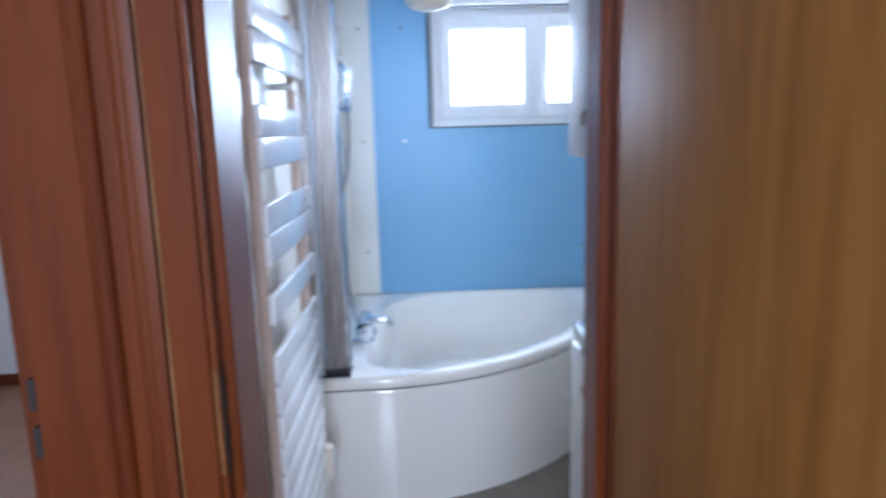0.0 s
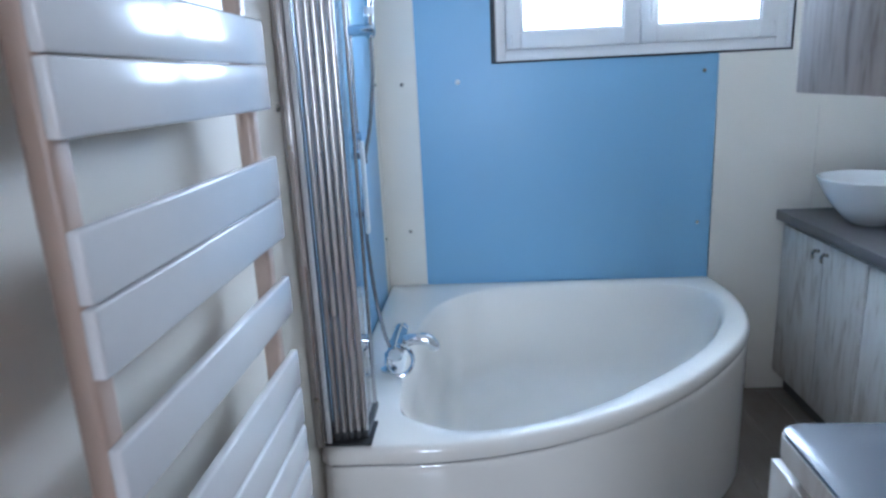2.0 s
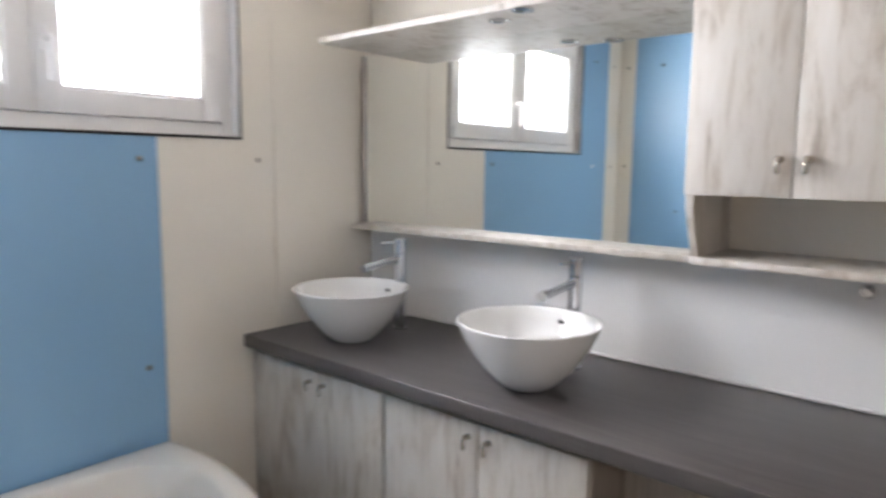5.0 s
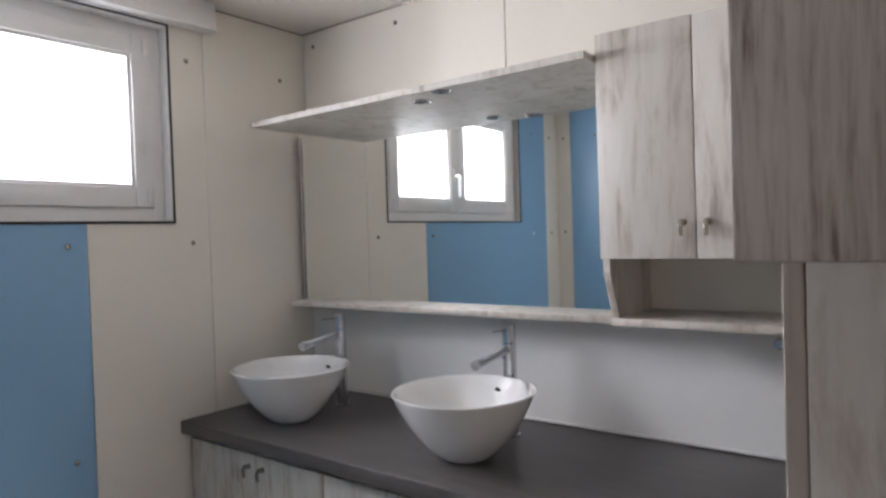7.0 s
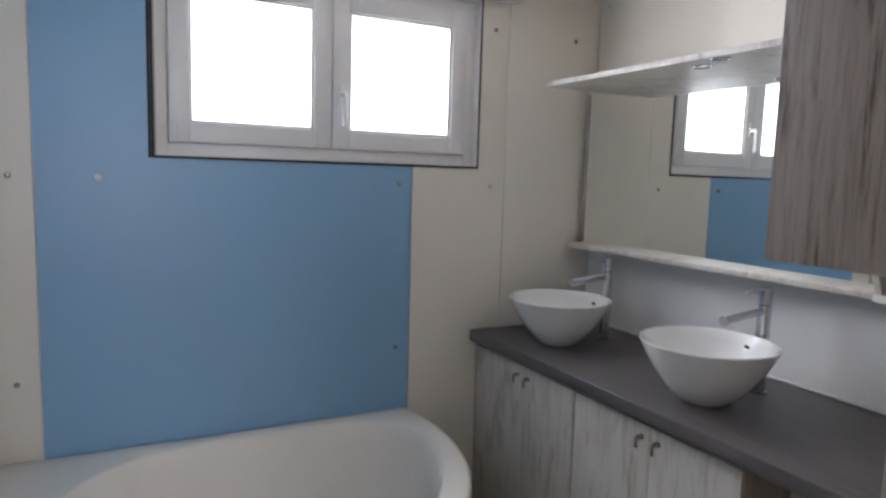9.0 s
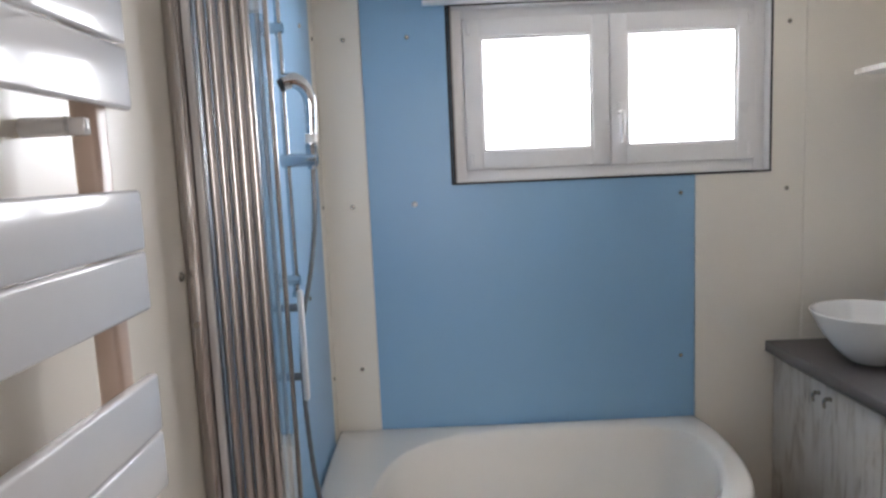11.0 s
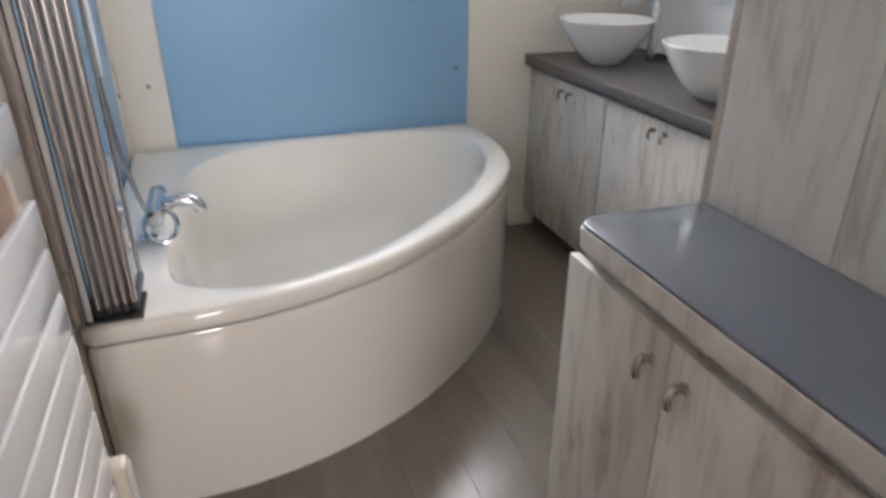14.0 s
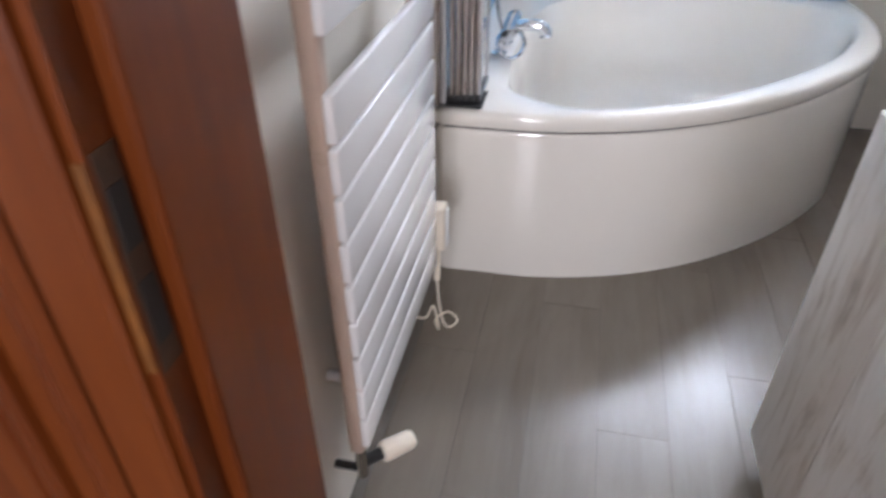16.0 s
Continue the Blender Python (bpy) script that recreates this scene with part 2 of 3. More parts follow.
WIN = (0.067, 1.30, 1.557, 2.227)
T = 0.30
bm = bmesh.new()
for b4 in ((WEST - 0.12, WIN[0], 0, 2.5), (WIN[1], EAST + 0.12, 0, 2.5), (WIN[0], WIN[1], 0, WIN[2]), (WIN[0], WIN[1], WIN[3], 2.5)):
    box(b4[0], b4[1], NORTH + 0.008, NORTH + T, b4[2], b4[3], bm=bm)
wall_north = tagged(part("wall_north", bm, PLASTER, smooth=False), kind="structure")
wall_west = wall("wall_west", WEST - 0.12, WEST - 0.008, DOOR_Y1, NORTH + 0.008)
wall_east = wall("wall_east", EAST + 0.008, EAST + 0.12, DOOR_Y0, NORTH + 0.008)
HX0, HX1, HD0, HD1 = -0.355, 0.313, -1.50, -0.70
bm = bmesh.new()
for b4 in ((-1.9, HD0 - 0.03, 0, 2.5), (HD1 + 0.03, HX0 - 0.03, 0, 2.5), (HX1 + 0.03, EAST + 0.12, 0, 2.5), (HD0 - 0.03, HD1 + 0.03, 2.08, 2.5), (HX0 - 0.03, HX1 + 0.03, 2.08, 2.5)):
    box(b4[0], b4[1], DOOR_Y0 + 0.012, 1.186 if b4[0] > 0 else DOOR_Y1 - 0.004, b4[2], b4[3], bm=bm)
wall_south = tagged(part("wall_south", bm, PLASTER, smooth=False), kind="structure")
ceiling = tagged(part("ceiling", box(WEST - 0.1, EAST + 0.1, DOOR_Y1, NORTH + 0.05, CEIL, CEIL + 0.1), CEILING, smooth=False), kind="structure")
floor = tagged(part("floor", box(WEST - 0.1, EAST + 0.1, DOOR_Y0 + 0.05, NORTH + 0.1, -0.1, -0.006), JOINT, smooth=False), kind="structure")

# hall and the room next door
hall_floor = tagged(part("hall_floor", box(-1.9, EAST + 0.12, -2.7, DOOR_Y0 + 0.05, -0.1, 0.0), TERRACOTTA, smooth=False), kind="structure")
wall("hall_wall_west", -2.0, -1.9, -2.7, DOOR_Y1)
wall("hall_wall_east", 1.83, 2.02, -2.7, DOOR_Y0)
bm = bmesh.new()
for b4 in ((-2.0, -0.35, 0, 2.5), (0.65, 2.02, 0, 2.5), (-0.35, 0.65, 0, 1.15), (-0.35, 0.65, 2.35, 2.5)):
    box(b4[0], b4[1], -2.8, -2.7, b4[2], b4[3], bm=bm)
tagged(part("hall_wall_south", bm, PLASTER, smooth=False), kind="structure")
tagged(part("hall_ceiling", box(-2.0, 2.02, -2.8, DOOR_Y1, 2.5, 2.6), PLASTER, smooth=False), kind="structure")
BX0, BY1 = -4.9, 4.05
tagged(part("bedroom_floor", box(BX0, WEST - 0.12, DOOR_Y0 + 0.05, BY1, -0.1, 0.0), TERRACOTTA, smooth=False), kind="structure")
bm = bmesh.new()
for b4 in ((BX0, -4.18, 0, 2.5), (-3.11, WEST - 0.12, 0, 2.5), (-4.18, -3.11, 0, 1.2), (-4.18, -3.11, 2.15, 2.5)):
    box(b4[0], b4[1], BY1, BY1 + 0.25, b4[2], b4[3], bm=bm)
tagged(part("bedroom_wall_north", bm, PLASTER, smooth=False), kind="structure")
wall("bedroom_wall_west", BX0 - 0.1, BX0, DOOR_Y0, BY1)
wall("bedroom_wall_south", BX0, -2.0, DOOR_Y0, DOOR_Y1)
tagged(part("bedroom_ceiling", box(BX0, WEST - 0.12, DOOR_Y1, BY1, 2.5, 2.6), PLASTER, smooth=False), kind="structure")

# ---- wall cladding: panels with fine joints, and their clips ----
def panel(x0, x1, y0, y1, z0, z1, mat, host, label):
    return part("panel", box(x0, x1, y0, y1, z0, z1, 0.0015, 1), mat, host, label)


BL0, BL1 = -0.279, 1.010
G = 0.0015
panel(WEST, BL0 - G, NORTH, NORTH + 0.007, 0.5, CEIL, CREAM, wall_north, "cream wall panel")
def bent_panel(pts, mat, label):
    """A north wall panel with an outline of x and z."""
    bm = bmesh.new()
    fr, bk = [bm.verts.new((x, NORTH, z)) for x, z in pts], [bm.verts.new((x, NORTH + 0.007, z)) for x, z in pts]
    for k in range(len(pts)):
        bm.faces.new((fr[k], fr[(k + 1) % len(pts)], bk[(k + 1) % len(pts)], bk[k]))
    bm.faces.new(fr)
    bm.faces.new(bk[::-1])
    return part("panel", bm, mat, wall_north, label, smooth=False)


WL, WR, WB = WIN[0] - 0.004, WIN[1] + 0.004, WIN[2] - 0.004
bent_panel([(BL0 + G, 0.5), (BL1 - G, 0.5), (BL1 - G, WB), (WL, WB), (WL, CEIL), (BL0 + G, CEIL)], BLUE, "blue wall panel")
bent_panel([(BL1 + G, 0.0), (1.438, 0.0), (1.438, CEIL), (WR, CEIL), (WR, WB), (BL1 + G, WB)], CREAM, "cream wall panel")
panel(1.441, EAST, NORTH, NORTH + 0.007, 0.0, CEIL, CREAM, wall_north, "cream wall panel")
panel(WIN[0] - 0.004, WIN[1] + 0.004, NORTH, NORTH + 0.007, WIN[3] + 0.004, CEIL, CREAM, wall_north, "cream wall panel")
panel(WEST - 0.007, WEST, 2.50, 3.777, 0.5, CEIL, BLUE, wall_west, "blue wall panel")
panel(WEST - 0.007, WEST, 3.78, NORTH, 0.5, CEIL, CREAM, wall_west, "cream wall panel")
panel(WEST - 0.007, WEST, DOOR_Y1, 2.497, 0.0, CEIL, CREAM, wall_west, "cream wall panel")
panel(EAST, EAST + 0.007, 2.9, NORTH, 1.9, CEIL, CREAM, wall_east, "cream wall panel")
panel(EAST, EAST + 0.007, 1.3, 2.897, 1.9, CEIL, CREAM, wall_east, "cream wall panel")
panel(EAST, EAST + 0.007, 1.3, NORTH, 0.0, 1.897, SPLASH, wall_east, "white splash panel")

# ---- floor planks ----
PW = 0.1735
n = 0
for i in range(-2, 11):
    x0 = 0.093 + (i - 1) * PW
    y = DOOR_Y0 + 0.05 - ((i * 0.47) % 1.2)
    while y < NORTH:
        ya, yb, xa, xb = max(y, DOOR_Y0 + 0.05), min(y + 1.2, NORTH), max(x0, WEST), min(x0 + PW, EAST)
        if yb - ya > 0.02 and xb - xa > 0.02:
            part("plank", box(xa + 0.0004, xb - 0.0004, ya + 0.0004, yb - 0.0004, -0.006, 0.0, 0.0006, 1), PLANK, floor)
        y += 1.2

# ---- bathtub and cabinet helpers ----
def polar(points, center, n):
    """Distances from a centre to a closed outline, at even angles."""
    pts = [Vector((p[0] - center[0], p[1] - center[1])) for p in points]
    out = []
    for k in range(n):
        a = 2 * math.pi * k / n
        d = Vector((math.cos(a), math.sin(a)))
        best = 0.0
        for p, q in zip(pts, pts[1:] + pts[:1]):
            e = q - p
            den = d.x * e.y - d.y * e.x
            if abs(den) > 1e-9:
                t = (p.x * e.y - p.y * e.x) / den
                s = (p.x * d.y - p.y * d.x) / den
                if t > 0 and -1e-6 <= s <= 1 + 1e-6:
                    best = max(best, t)
        out.append(best)
    return out


def loft(rings, center, n, bm=None, close=False):
    bm = bm or bmesh.new()
    rows = []
    for radii, z in rings:
        rows.append([bm.verts.new((center[0] + r * math.cos(2 * math.pi * k / n), center[1] + r * math.sin(2 * math.pi * k / n), z)) for k, r in enumerate(radii)])
    for a, b in zip(rows, rows[1:]):
        for k in range(n):
            bm.faces.new((a[k], a[(k + 1) % n], b[(k + 1) % n], b[k]))
    if close:
        bm.faces.new(rows[-1])
    return bm


def bathtub():
    tub = thing("bathtub", (0.2, 3.1, 0.0), "white acrylic corner bathtub with a curved apron, set into the corner", "bathtub")
    c, n = (0.22, 3.2), 240
    front = curve_points([(-0.30, 2.442, 0), (-0.14, 2.447, 0), (0.06, 2.487, 0), (0.25, 2.558, 0), (0.445, 2.670, 0), (0.66, 2.848, 0), (0.845, 3.062, 0), (0.960, 3.252, 0), (1.018, 3.45, 0), (1.036, 3.65, 0), (1.026, 3.78, 0), (1.010, 3.876, 0)])
    outer = polar([(WEST + 0.003, 3.877), (WEST + 0.003, 2.438)] + [(p.x, p.y) for p in front], c, n)
    inner_pts = curve_points([(-0.28, 2.76, 0), (-0.25, 2.62, 0), (-0.09, 2.535, 0), (0.06, 2.545, 0), (0.23, 2.615, 0), (0.41, 2.74, 0), (0.67, 2.985, 0), (0.85, 3.235, 0), (0.945, 3.49, 0), (0.93, 3.69, 0), (0.80, 3.785, 0), (0.50, 3.805, 0), (0.05, 3.785, 0), (-0.17, 3.65, 0), (-0.26, 3.42, 0), (-0.29, 3.05, 0), (-0.28, 2.76, 0)])
    inner = polar([(p.x, p.y) for p in inner_pts[:-1]], c, n)
    mix = lambda k: [a * (1 - k) + b * k for a, b in zip(outer, inner)]
    less = lambda some, d: [r - d for r in some]
    R = 0.570
    rings = [(less(outer, 0.03), R - 0.051), (less(outer, 0.003), R - 0.050), (outer, R - 0.044), (outer, R - 0.022), (less(outer, 0.004), R - 0.010), (less(outer, 0.012), R - 0.003), (less(outer, 0.022), R), (less(mix(0.5), 0.0), R + 0.001), (mix(0.9), R - 0.001), (less(inner, 0.004), R - 0.008), (less(inner, 0.018), R - 0.03)]
    for s, z in ((0.965, 0.46), (0.93, 0.36), (0.88, 0.26), (0.82, 0.20), (0.72, 0.165), (0.55, 0.15), (0.3, 0.146), (0.05, 0.143)):
        rings.append(([r * s - 0.018 for r in inner], z))
    part("tub", loft(rings, c, n, close=True), ACRYLIC, tub)
    apron = less(outer, 0.004)
    # black ring set into the rim joint, its colour standing in for shade
    part("shadow_gap", loft([(less(outer, 0.013), R - 0.0575), (less(outer, 0.013), R - 0.0505)], c, n), SEAL, tub, "black ring for the shade in the joint under the rim")
    part("apron", loft([(less(apron, 0.02), 0.0), (apron, 0.001), (apron, R - 0.100), (less(apron, 0.001), R - 0.080), (less(apron, 0.003), R - 0.066), (less(apron, 0.006), R - 0.0605), (less(apron, 0.010), R - 0.0585), (less(apron, 0.03), R - 0.058)], c, n), ACRYLIC, tub, "curved white acrylic apron")
    return tub


bathtub()


def slab(name, x0, x1, y0, y1, z0, z1, mat, parent, label="", bevel=0.002):
    return part(name, box(x0, x1, y0, y1, z0, z1, bevel), mat, parent, label)


def prism(points, z0, z1):
    """An upright board with the given outline in plan."""
    bm = bmesh.new()
    lo, hi = [bm.verts.new((x, y, z0)) for x, y in points], [bm.verts.new((x, y, z1)) for x, y in points]
    n = len(points)
    for k in range(n):
        bm.faces.new((lo[k], lo[(k + 1) % n], hi[(k + 1) % n], hi[k]))
    bm.faces.new(lo[::-1])
    bm.faces.new(hi)
    return bm


def rounded(x0, x1, y0, y1, z0, z1, r, corner):
    """A board with one corner in plan rounded by r; corner is 'nw'."""
    pts = [(x1, y0), (x1, y1)]
    pts += [(x0 + r - r * math.sin(a), y1 - r + r * math.cos(a)) for a in (math.pi / 2 * k / 8 for k in range(9))]
    pts += [(x0, y0)]
    bm = prism(pts, z0, z1)
    bmesh.ops.bevel(bm, geom=[e for e in bm.edges if abs(e.verts[0].co.z - e.verts[1].co.z) < 1e-6], offset=0.003, segments=2, affect="EDGES", profile=0.5)
    return bm


def pull(x, y, z, parent):
    """A stubby chrome pull on a door that faces west: a round foot and a bar bent down."""
    bm = tube([(x, y, z), (x - 0.003, y, z), (x - 0.004, y, z), (x - 0.016, y, z)], [0.0085, 0.0085, 0.0065, 0.006], 14)
    tube(curve_points([(x - 0.010, y, z + 0.003), (x - 0.018, y, z + 0.002), (x - 0.023, y, z - 0.006), (x - 0.024, y, z - 0.018), (x - 0.021, y, z - 0.030)], 5), [0.004] + [0.0058] * 19 + [0.0045], 10, bm)
    return part("handle", bm, STEEL, parent, "chrome pull")


# ---- window ----
def window(name, x0, x1, z0, z1, y):
    w = thing(name, ((x0 + x1) / 2, y, z0), "white plastic two-sash window with frosted daylight behind", "window", kind="structure")
    f = 0.042
    for a, b, c, d in ((x0, x0 + f, z0, z1), (x1 - f, x1, z0, z1), (x0 + f, x1 - f, z0, z0 + f), (x0 + f, x1 - f, z1 - f, z1)):
        part("frame", box(a, b, y, y + 0.07, c, d, 0.003), PVC, w)
    mid = (x0 + x1) / 2
    e = f + 0.022
    for a, b, c, d in ((x0 + f, x0 + e, z0 + f, z1 - f), (x1 - e, x1 - f, z0 + f, z1 - f), (x0 + e, x1 - e, z0 + f, z0 + e), (x0 + e, x1 - e, z1 - e, z1 - f), (mid - 0.03, mid + 0.03, z0 + e, z1 - e)):
        part("frame_stop", box(a, b, y + 0.047, y + 0.068, c, d, 0.002), PVC, w)
    for k, (a, b) in enumerate(((x0 + f + 0.002, mid - 0.0015), (mid + 0.0015, x1 - f - 0.002))):
        s0, s1, st = z0 + f + 0.002, z1 - f - 0.002, 0.066
        sash = part("sash", box(a, a + st, y - 0.014, y + 0.045, s0, s1, 0.004), PVC, w)
        for c in ((b - st, b, s0, s1), (a + st, b - st, s0, s0 + st), (a + st, b - st, s1 - st, s1)):
            part("sash_rail", box(c[0], c[1], y - 0.014, y + 0.045, c[2], c[3], 0.004), PVC, sash)
        for c in ((a + st, a + st + 0.012, s0 + st, s1 - st), (b - st - 0.012, b - st, s0 + st, s1 - st), (a + st + 0.012, b - st - 0.012, s0 + st, s0 + st + 0.012), (a + st + 0.012, b - st - 0.012, s1 - st - 0.012, s1 - st)):
            part("glazing_bead", box(c[0], c[1], y - 0.006, y + 0.008, c[2], c[3], 0.003), PVC, sash)
        pane = part("pane", box(a + st, b - st, y + 0.010, y + 0.014, s0 + st, s1 - st), GLASS, sash, smooth=False)
        pane.visible_shadow = False
        hx = a + 0.02 if k == 0 else b - 0.02
        for hz in (s0 + 0.01, s1 - 0.06):
            part("hinge", box(hx - 0.008, hx + 0.008, y - 0.024, y - 0.012, hz, hz + 0.05, 0.004), PVC, sash, "white hinge cover")
    hx, hz = mid + 0.036, (z0 + z1) / 2 - 0.09
    bm = box(hx - 0.013, hx + 0.013, y - 0.024, y - 0.013, hz - 0.03, hz + 0.04, 0.004)
    tube(curve_points([(hx, y - 0.02, hz), (hx, y - 0.05, hz), (hx, y - 0.055, hz - 0.02), (hx, y - 0.055, hz - 0.115)], 6), 0.0095, 12, bm)
    part("window_handle", bm, PVC, w, "white plastic window handle")
    return w


window("window_1", WIN[0] + 0.004, WIN[1] - 0.004, WIN[2] + 0.004, WIN[3] - 0.002, NORTH + 0.036)
trim = thing("window_trim", (0.68, NORTH, WIN[2]), "white reveal boards, the left one painted in shade, and black seal round the window", "trim", kind="structure")
# the left board's grey is painted shade; all four are white
for a, b, c, d in ((WIN[0] + 0.0005, WIN[0] + 0.006, WIN[2] + 0.0005, WIN[3]), (WIN[1] - 0.006, WIN[1] - 0.0005, WIN[2] + 0.0005, WIN[3]), (WIN[0] + 0.006, WIN[1] - 0.006, WIN[2] + 0.0005, WIN[2] + 0.006), (WIN[0] + 0.006, WIN[1] - 0.006, WIN[3] - 0.006, WIN[3])):
    part("reveal_board", box(a, b, NORTH - 0.003, NORTH + 0.035, c, d, 0.001, 1), SHADED_PVC if b < 0.2 else PVC, trim)
S = 0.008
for a, b, c, d in ((WIN[0] - S, WIN[0], WIN[2] - S, WIN[3] + S), (WIN[1], WIN[1] + S, WIN[2] - S, WIN[3] + S), (WIN[0], WIN[1], WIN[2] - S, WIN[2]), (WIN[0], WIN[1], WIN[3], WIN[3] + S)):
    part("seal", box(a, b, NORTH - 0.005, NORTH - 0.0005, c, d, 0.001, 1), SEAL, trim, "black rubber seal")
part("seal", box(WIN[0] - 0.018, WIN[0] - 0.009, NORTH - 0.004, NORTH - 0.0005, WIN[2] - S, WIN[3] + S, 0.001, 1), SEAL, trim, "black rubber seal")
shutter = thing("shutter_box", (0.68, 3.85, 2.232), "white roller shutter box above the window", "shutter box", kind="structure")
part("cover", box(-0.03, 1.46, NORTH - 0.06, NORTH - 0.0005, 2.242, CEIL - 0.002, 0.003), PVC, shutter)
part("lip", box(-0.035, 1.465, NORTH - 0.066, NORTH - 0.0005, 2.232, 2.241, 0.003), PVC, shutter)
part("ceiling_bead", box(WEST, EAST, NORTH - 0.010, NORTH - 0.0005, CEIL - 0.006, CEIL - 0.0005, 0.002), STEEL, wall_north, "thin grey ceiling bead", smooth=False)
part("ceiling_bead", box(EAST - 0.010, EAST - 0.0005, 1.9, NORTH - 0.011, CEIL - 0.006, CEIL - 0.0005, 0.002), STEEL, wall_east, "thin grey ceiling bead", smooth=False)

# clips that hold the panels
def clip_mesh(axis):
    bm = bmesh.new()
    prof = [(0.0, 0.006), (0.004, 0.0055), (0.0075, 0.003), (0.009, 0.0)]
    lathe(prof, 0, 0, 14, bm)
    m = Matrix.Rotation(radians(90), 3, "X") if axis == "y" else Matrix.Rotation(radians(90 if axis == "x" else -90), 3, "Y")
    for v in bm.verts:
        v.co = m @ v.co
    me = bpy.data.meshes.new("panel_clip")
    bm.to_mesh(me)
    bm.free()
    me.materials.append(STEEL)
    return me


# metal clip drawn larger and in white to paint in its bright glint
CLIP_GLINT = clip_mesh("y")
for v in CLIP_GLINT.vertices:
    v.co = v.co * 1.25
CLIP_GLINT.materials.clear()
CLIP_GLINT.materials.append(PVC)
CLIP_N, CLIP_W, CLIP_E = clip_mesh("y"), clip_mesh("x"), clip_mesh("e")
for x in (-0.345, -0.10, 0.952, 1.372, 1.785):
    for z in (0.82, 1.48, 2.12):
        if not (z > 1.45 and 0.0 < x < 0.9) and not (z > 1.5 and 0.0 < x < 1.3) and not (x > 1.3 and z < 1.0) and not (x > 1.5 and z < 2) and not (x == -0.10 and z < 1):
            piece("panel_clip", CLIP_GLINT if x == -0.10 and z < 2 else CLIP_N, wall_north, (x, NORTH - 0.0003, z))
for y, z in ((3.83, 0.80), (3.83, 1.485), (3.83, 2.12), (3.47, 1.20), (2.60, 1.42), (2.60, 2.1), (2.40, 1.45), (3.60, 2.12)):
    piece("panel_clip", CLIP_W, wall_west, (WEST + 0.0003, y, z))
for y in (3.82, 3.37, 2.95, 2.6):
    piece("panel_clip", CLIP_E, wall_east, (EAST - 0.0003, y, 2.27))

# ---- bathroom things ----
def radiator():
    r = thing("towel_radiator", (-0.38, 1.79, 0.26), "white enamelled flat-bar towel radiator fixed to the wall", "radiator")
    for y in (1.500, 2.035):
        part("collector", box(-0.412, -0.382, y - 0.017, y + 0.017, 0.255, 1.89, 0.008, 3), BEIGE, r, "beige enamelled upright tube")
        for z in (0.42, 1.68):
            inner = y + 0.03 * (1 if y < 1.8 else -1)
            part("bracket", tube([(-0.404, inner, z), (WEST, inner, z)], 0.011, 12), ENAMEL, r)
            part("bracket_arm", box(-0.409, -0.387, min(y, inner), max(y, inner), z - 0.01, z + 0.01, 0.003), ENAMEL, r)
    tops = [1.006 - 0.0805 * k for k in range(9)] + [1.154, 1.301, 1.377, 1.532, 1.607, 1.775, 1.852]
    for z in tops:
        part("bar", box(-0.382, -0.366, 1.478, 2.080, z - 0.0735, z, 0.0045, 3), ENAMEL, r)
    v = part("valve", tube([(-0.397, 1.505, 0.257), (-0.397, 1.505, 0.165)], 0.012, 14), STEEL, r, "dull metal radiator valve")
    bm = tube([(-0.397, 1.512, 0.195), (-0.366, 1.542, 0.195)], 0.013, 14)
    tube([(-0.397, 1.505, 0.185), (WEST, 1.505, 0.185)], 0.009, 12, bm)
    part("valve_neck", bm, DARK, v)
    part("valve_head", tube([(-0.366, 1.542, 0.195), (-0.362, 1.546, 0.195), (-0.318, 1.586, 0.195), (-0.312, 1.592, 0.195)], [0.019, 0.023, 0.021, 0.017], 20), IVORY, v, "ivory valve head")
    return r


def heater_plug():
    p = thing("radiator_controller", (-0.365, 2.12, 0.2), "ivory plastic controller clipped to the radiator", "controller")
    part("housing", box(-0.388, -0.346, 2.082, 2.128, 0.33, 0.46, 0.008, 3), IVORY, p)
    part("face", box(-0.3455, -0.342, 2.088, 2.122, 0.34, 0.45, 0.002), PVC, p)
    part("stem", tube([(-0.372, 2.105, 0.33), (-0.372, 2.105, 0.22)], 0.009, 10), IVORY, p)
    pts = curve_points([(-0.372, 2.105, 0.22), (-0.368, 2.112, 0.13), (-0.36, 2.125, 0.05), (-0.345, 2.15, 0.008), (-0.33, 2.19, 0.005), (-0.365, 2.22, 0.005), (-0.395, 2.18, 0.005), (-0.375, 2.13, 0.012), (-0.372, 2.11, 0.06), (-0.385, 2.105, 0.12), (-0.41, 2.12, 0.06), (WEST + 0.004, 2.15, 0.03)], 6)
    part("cable", tube(pts, 0.0035, 8), IVORY, p, "ivory electric cable")
    return p


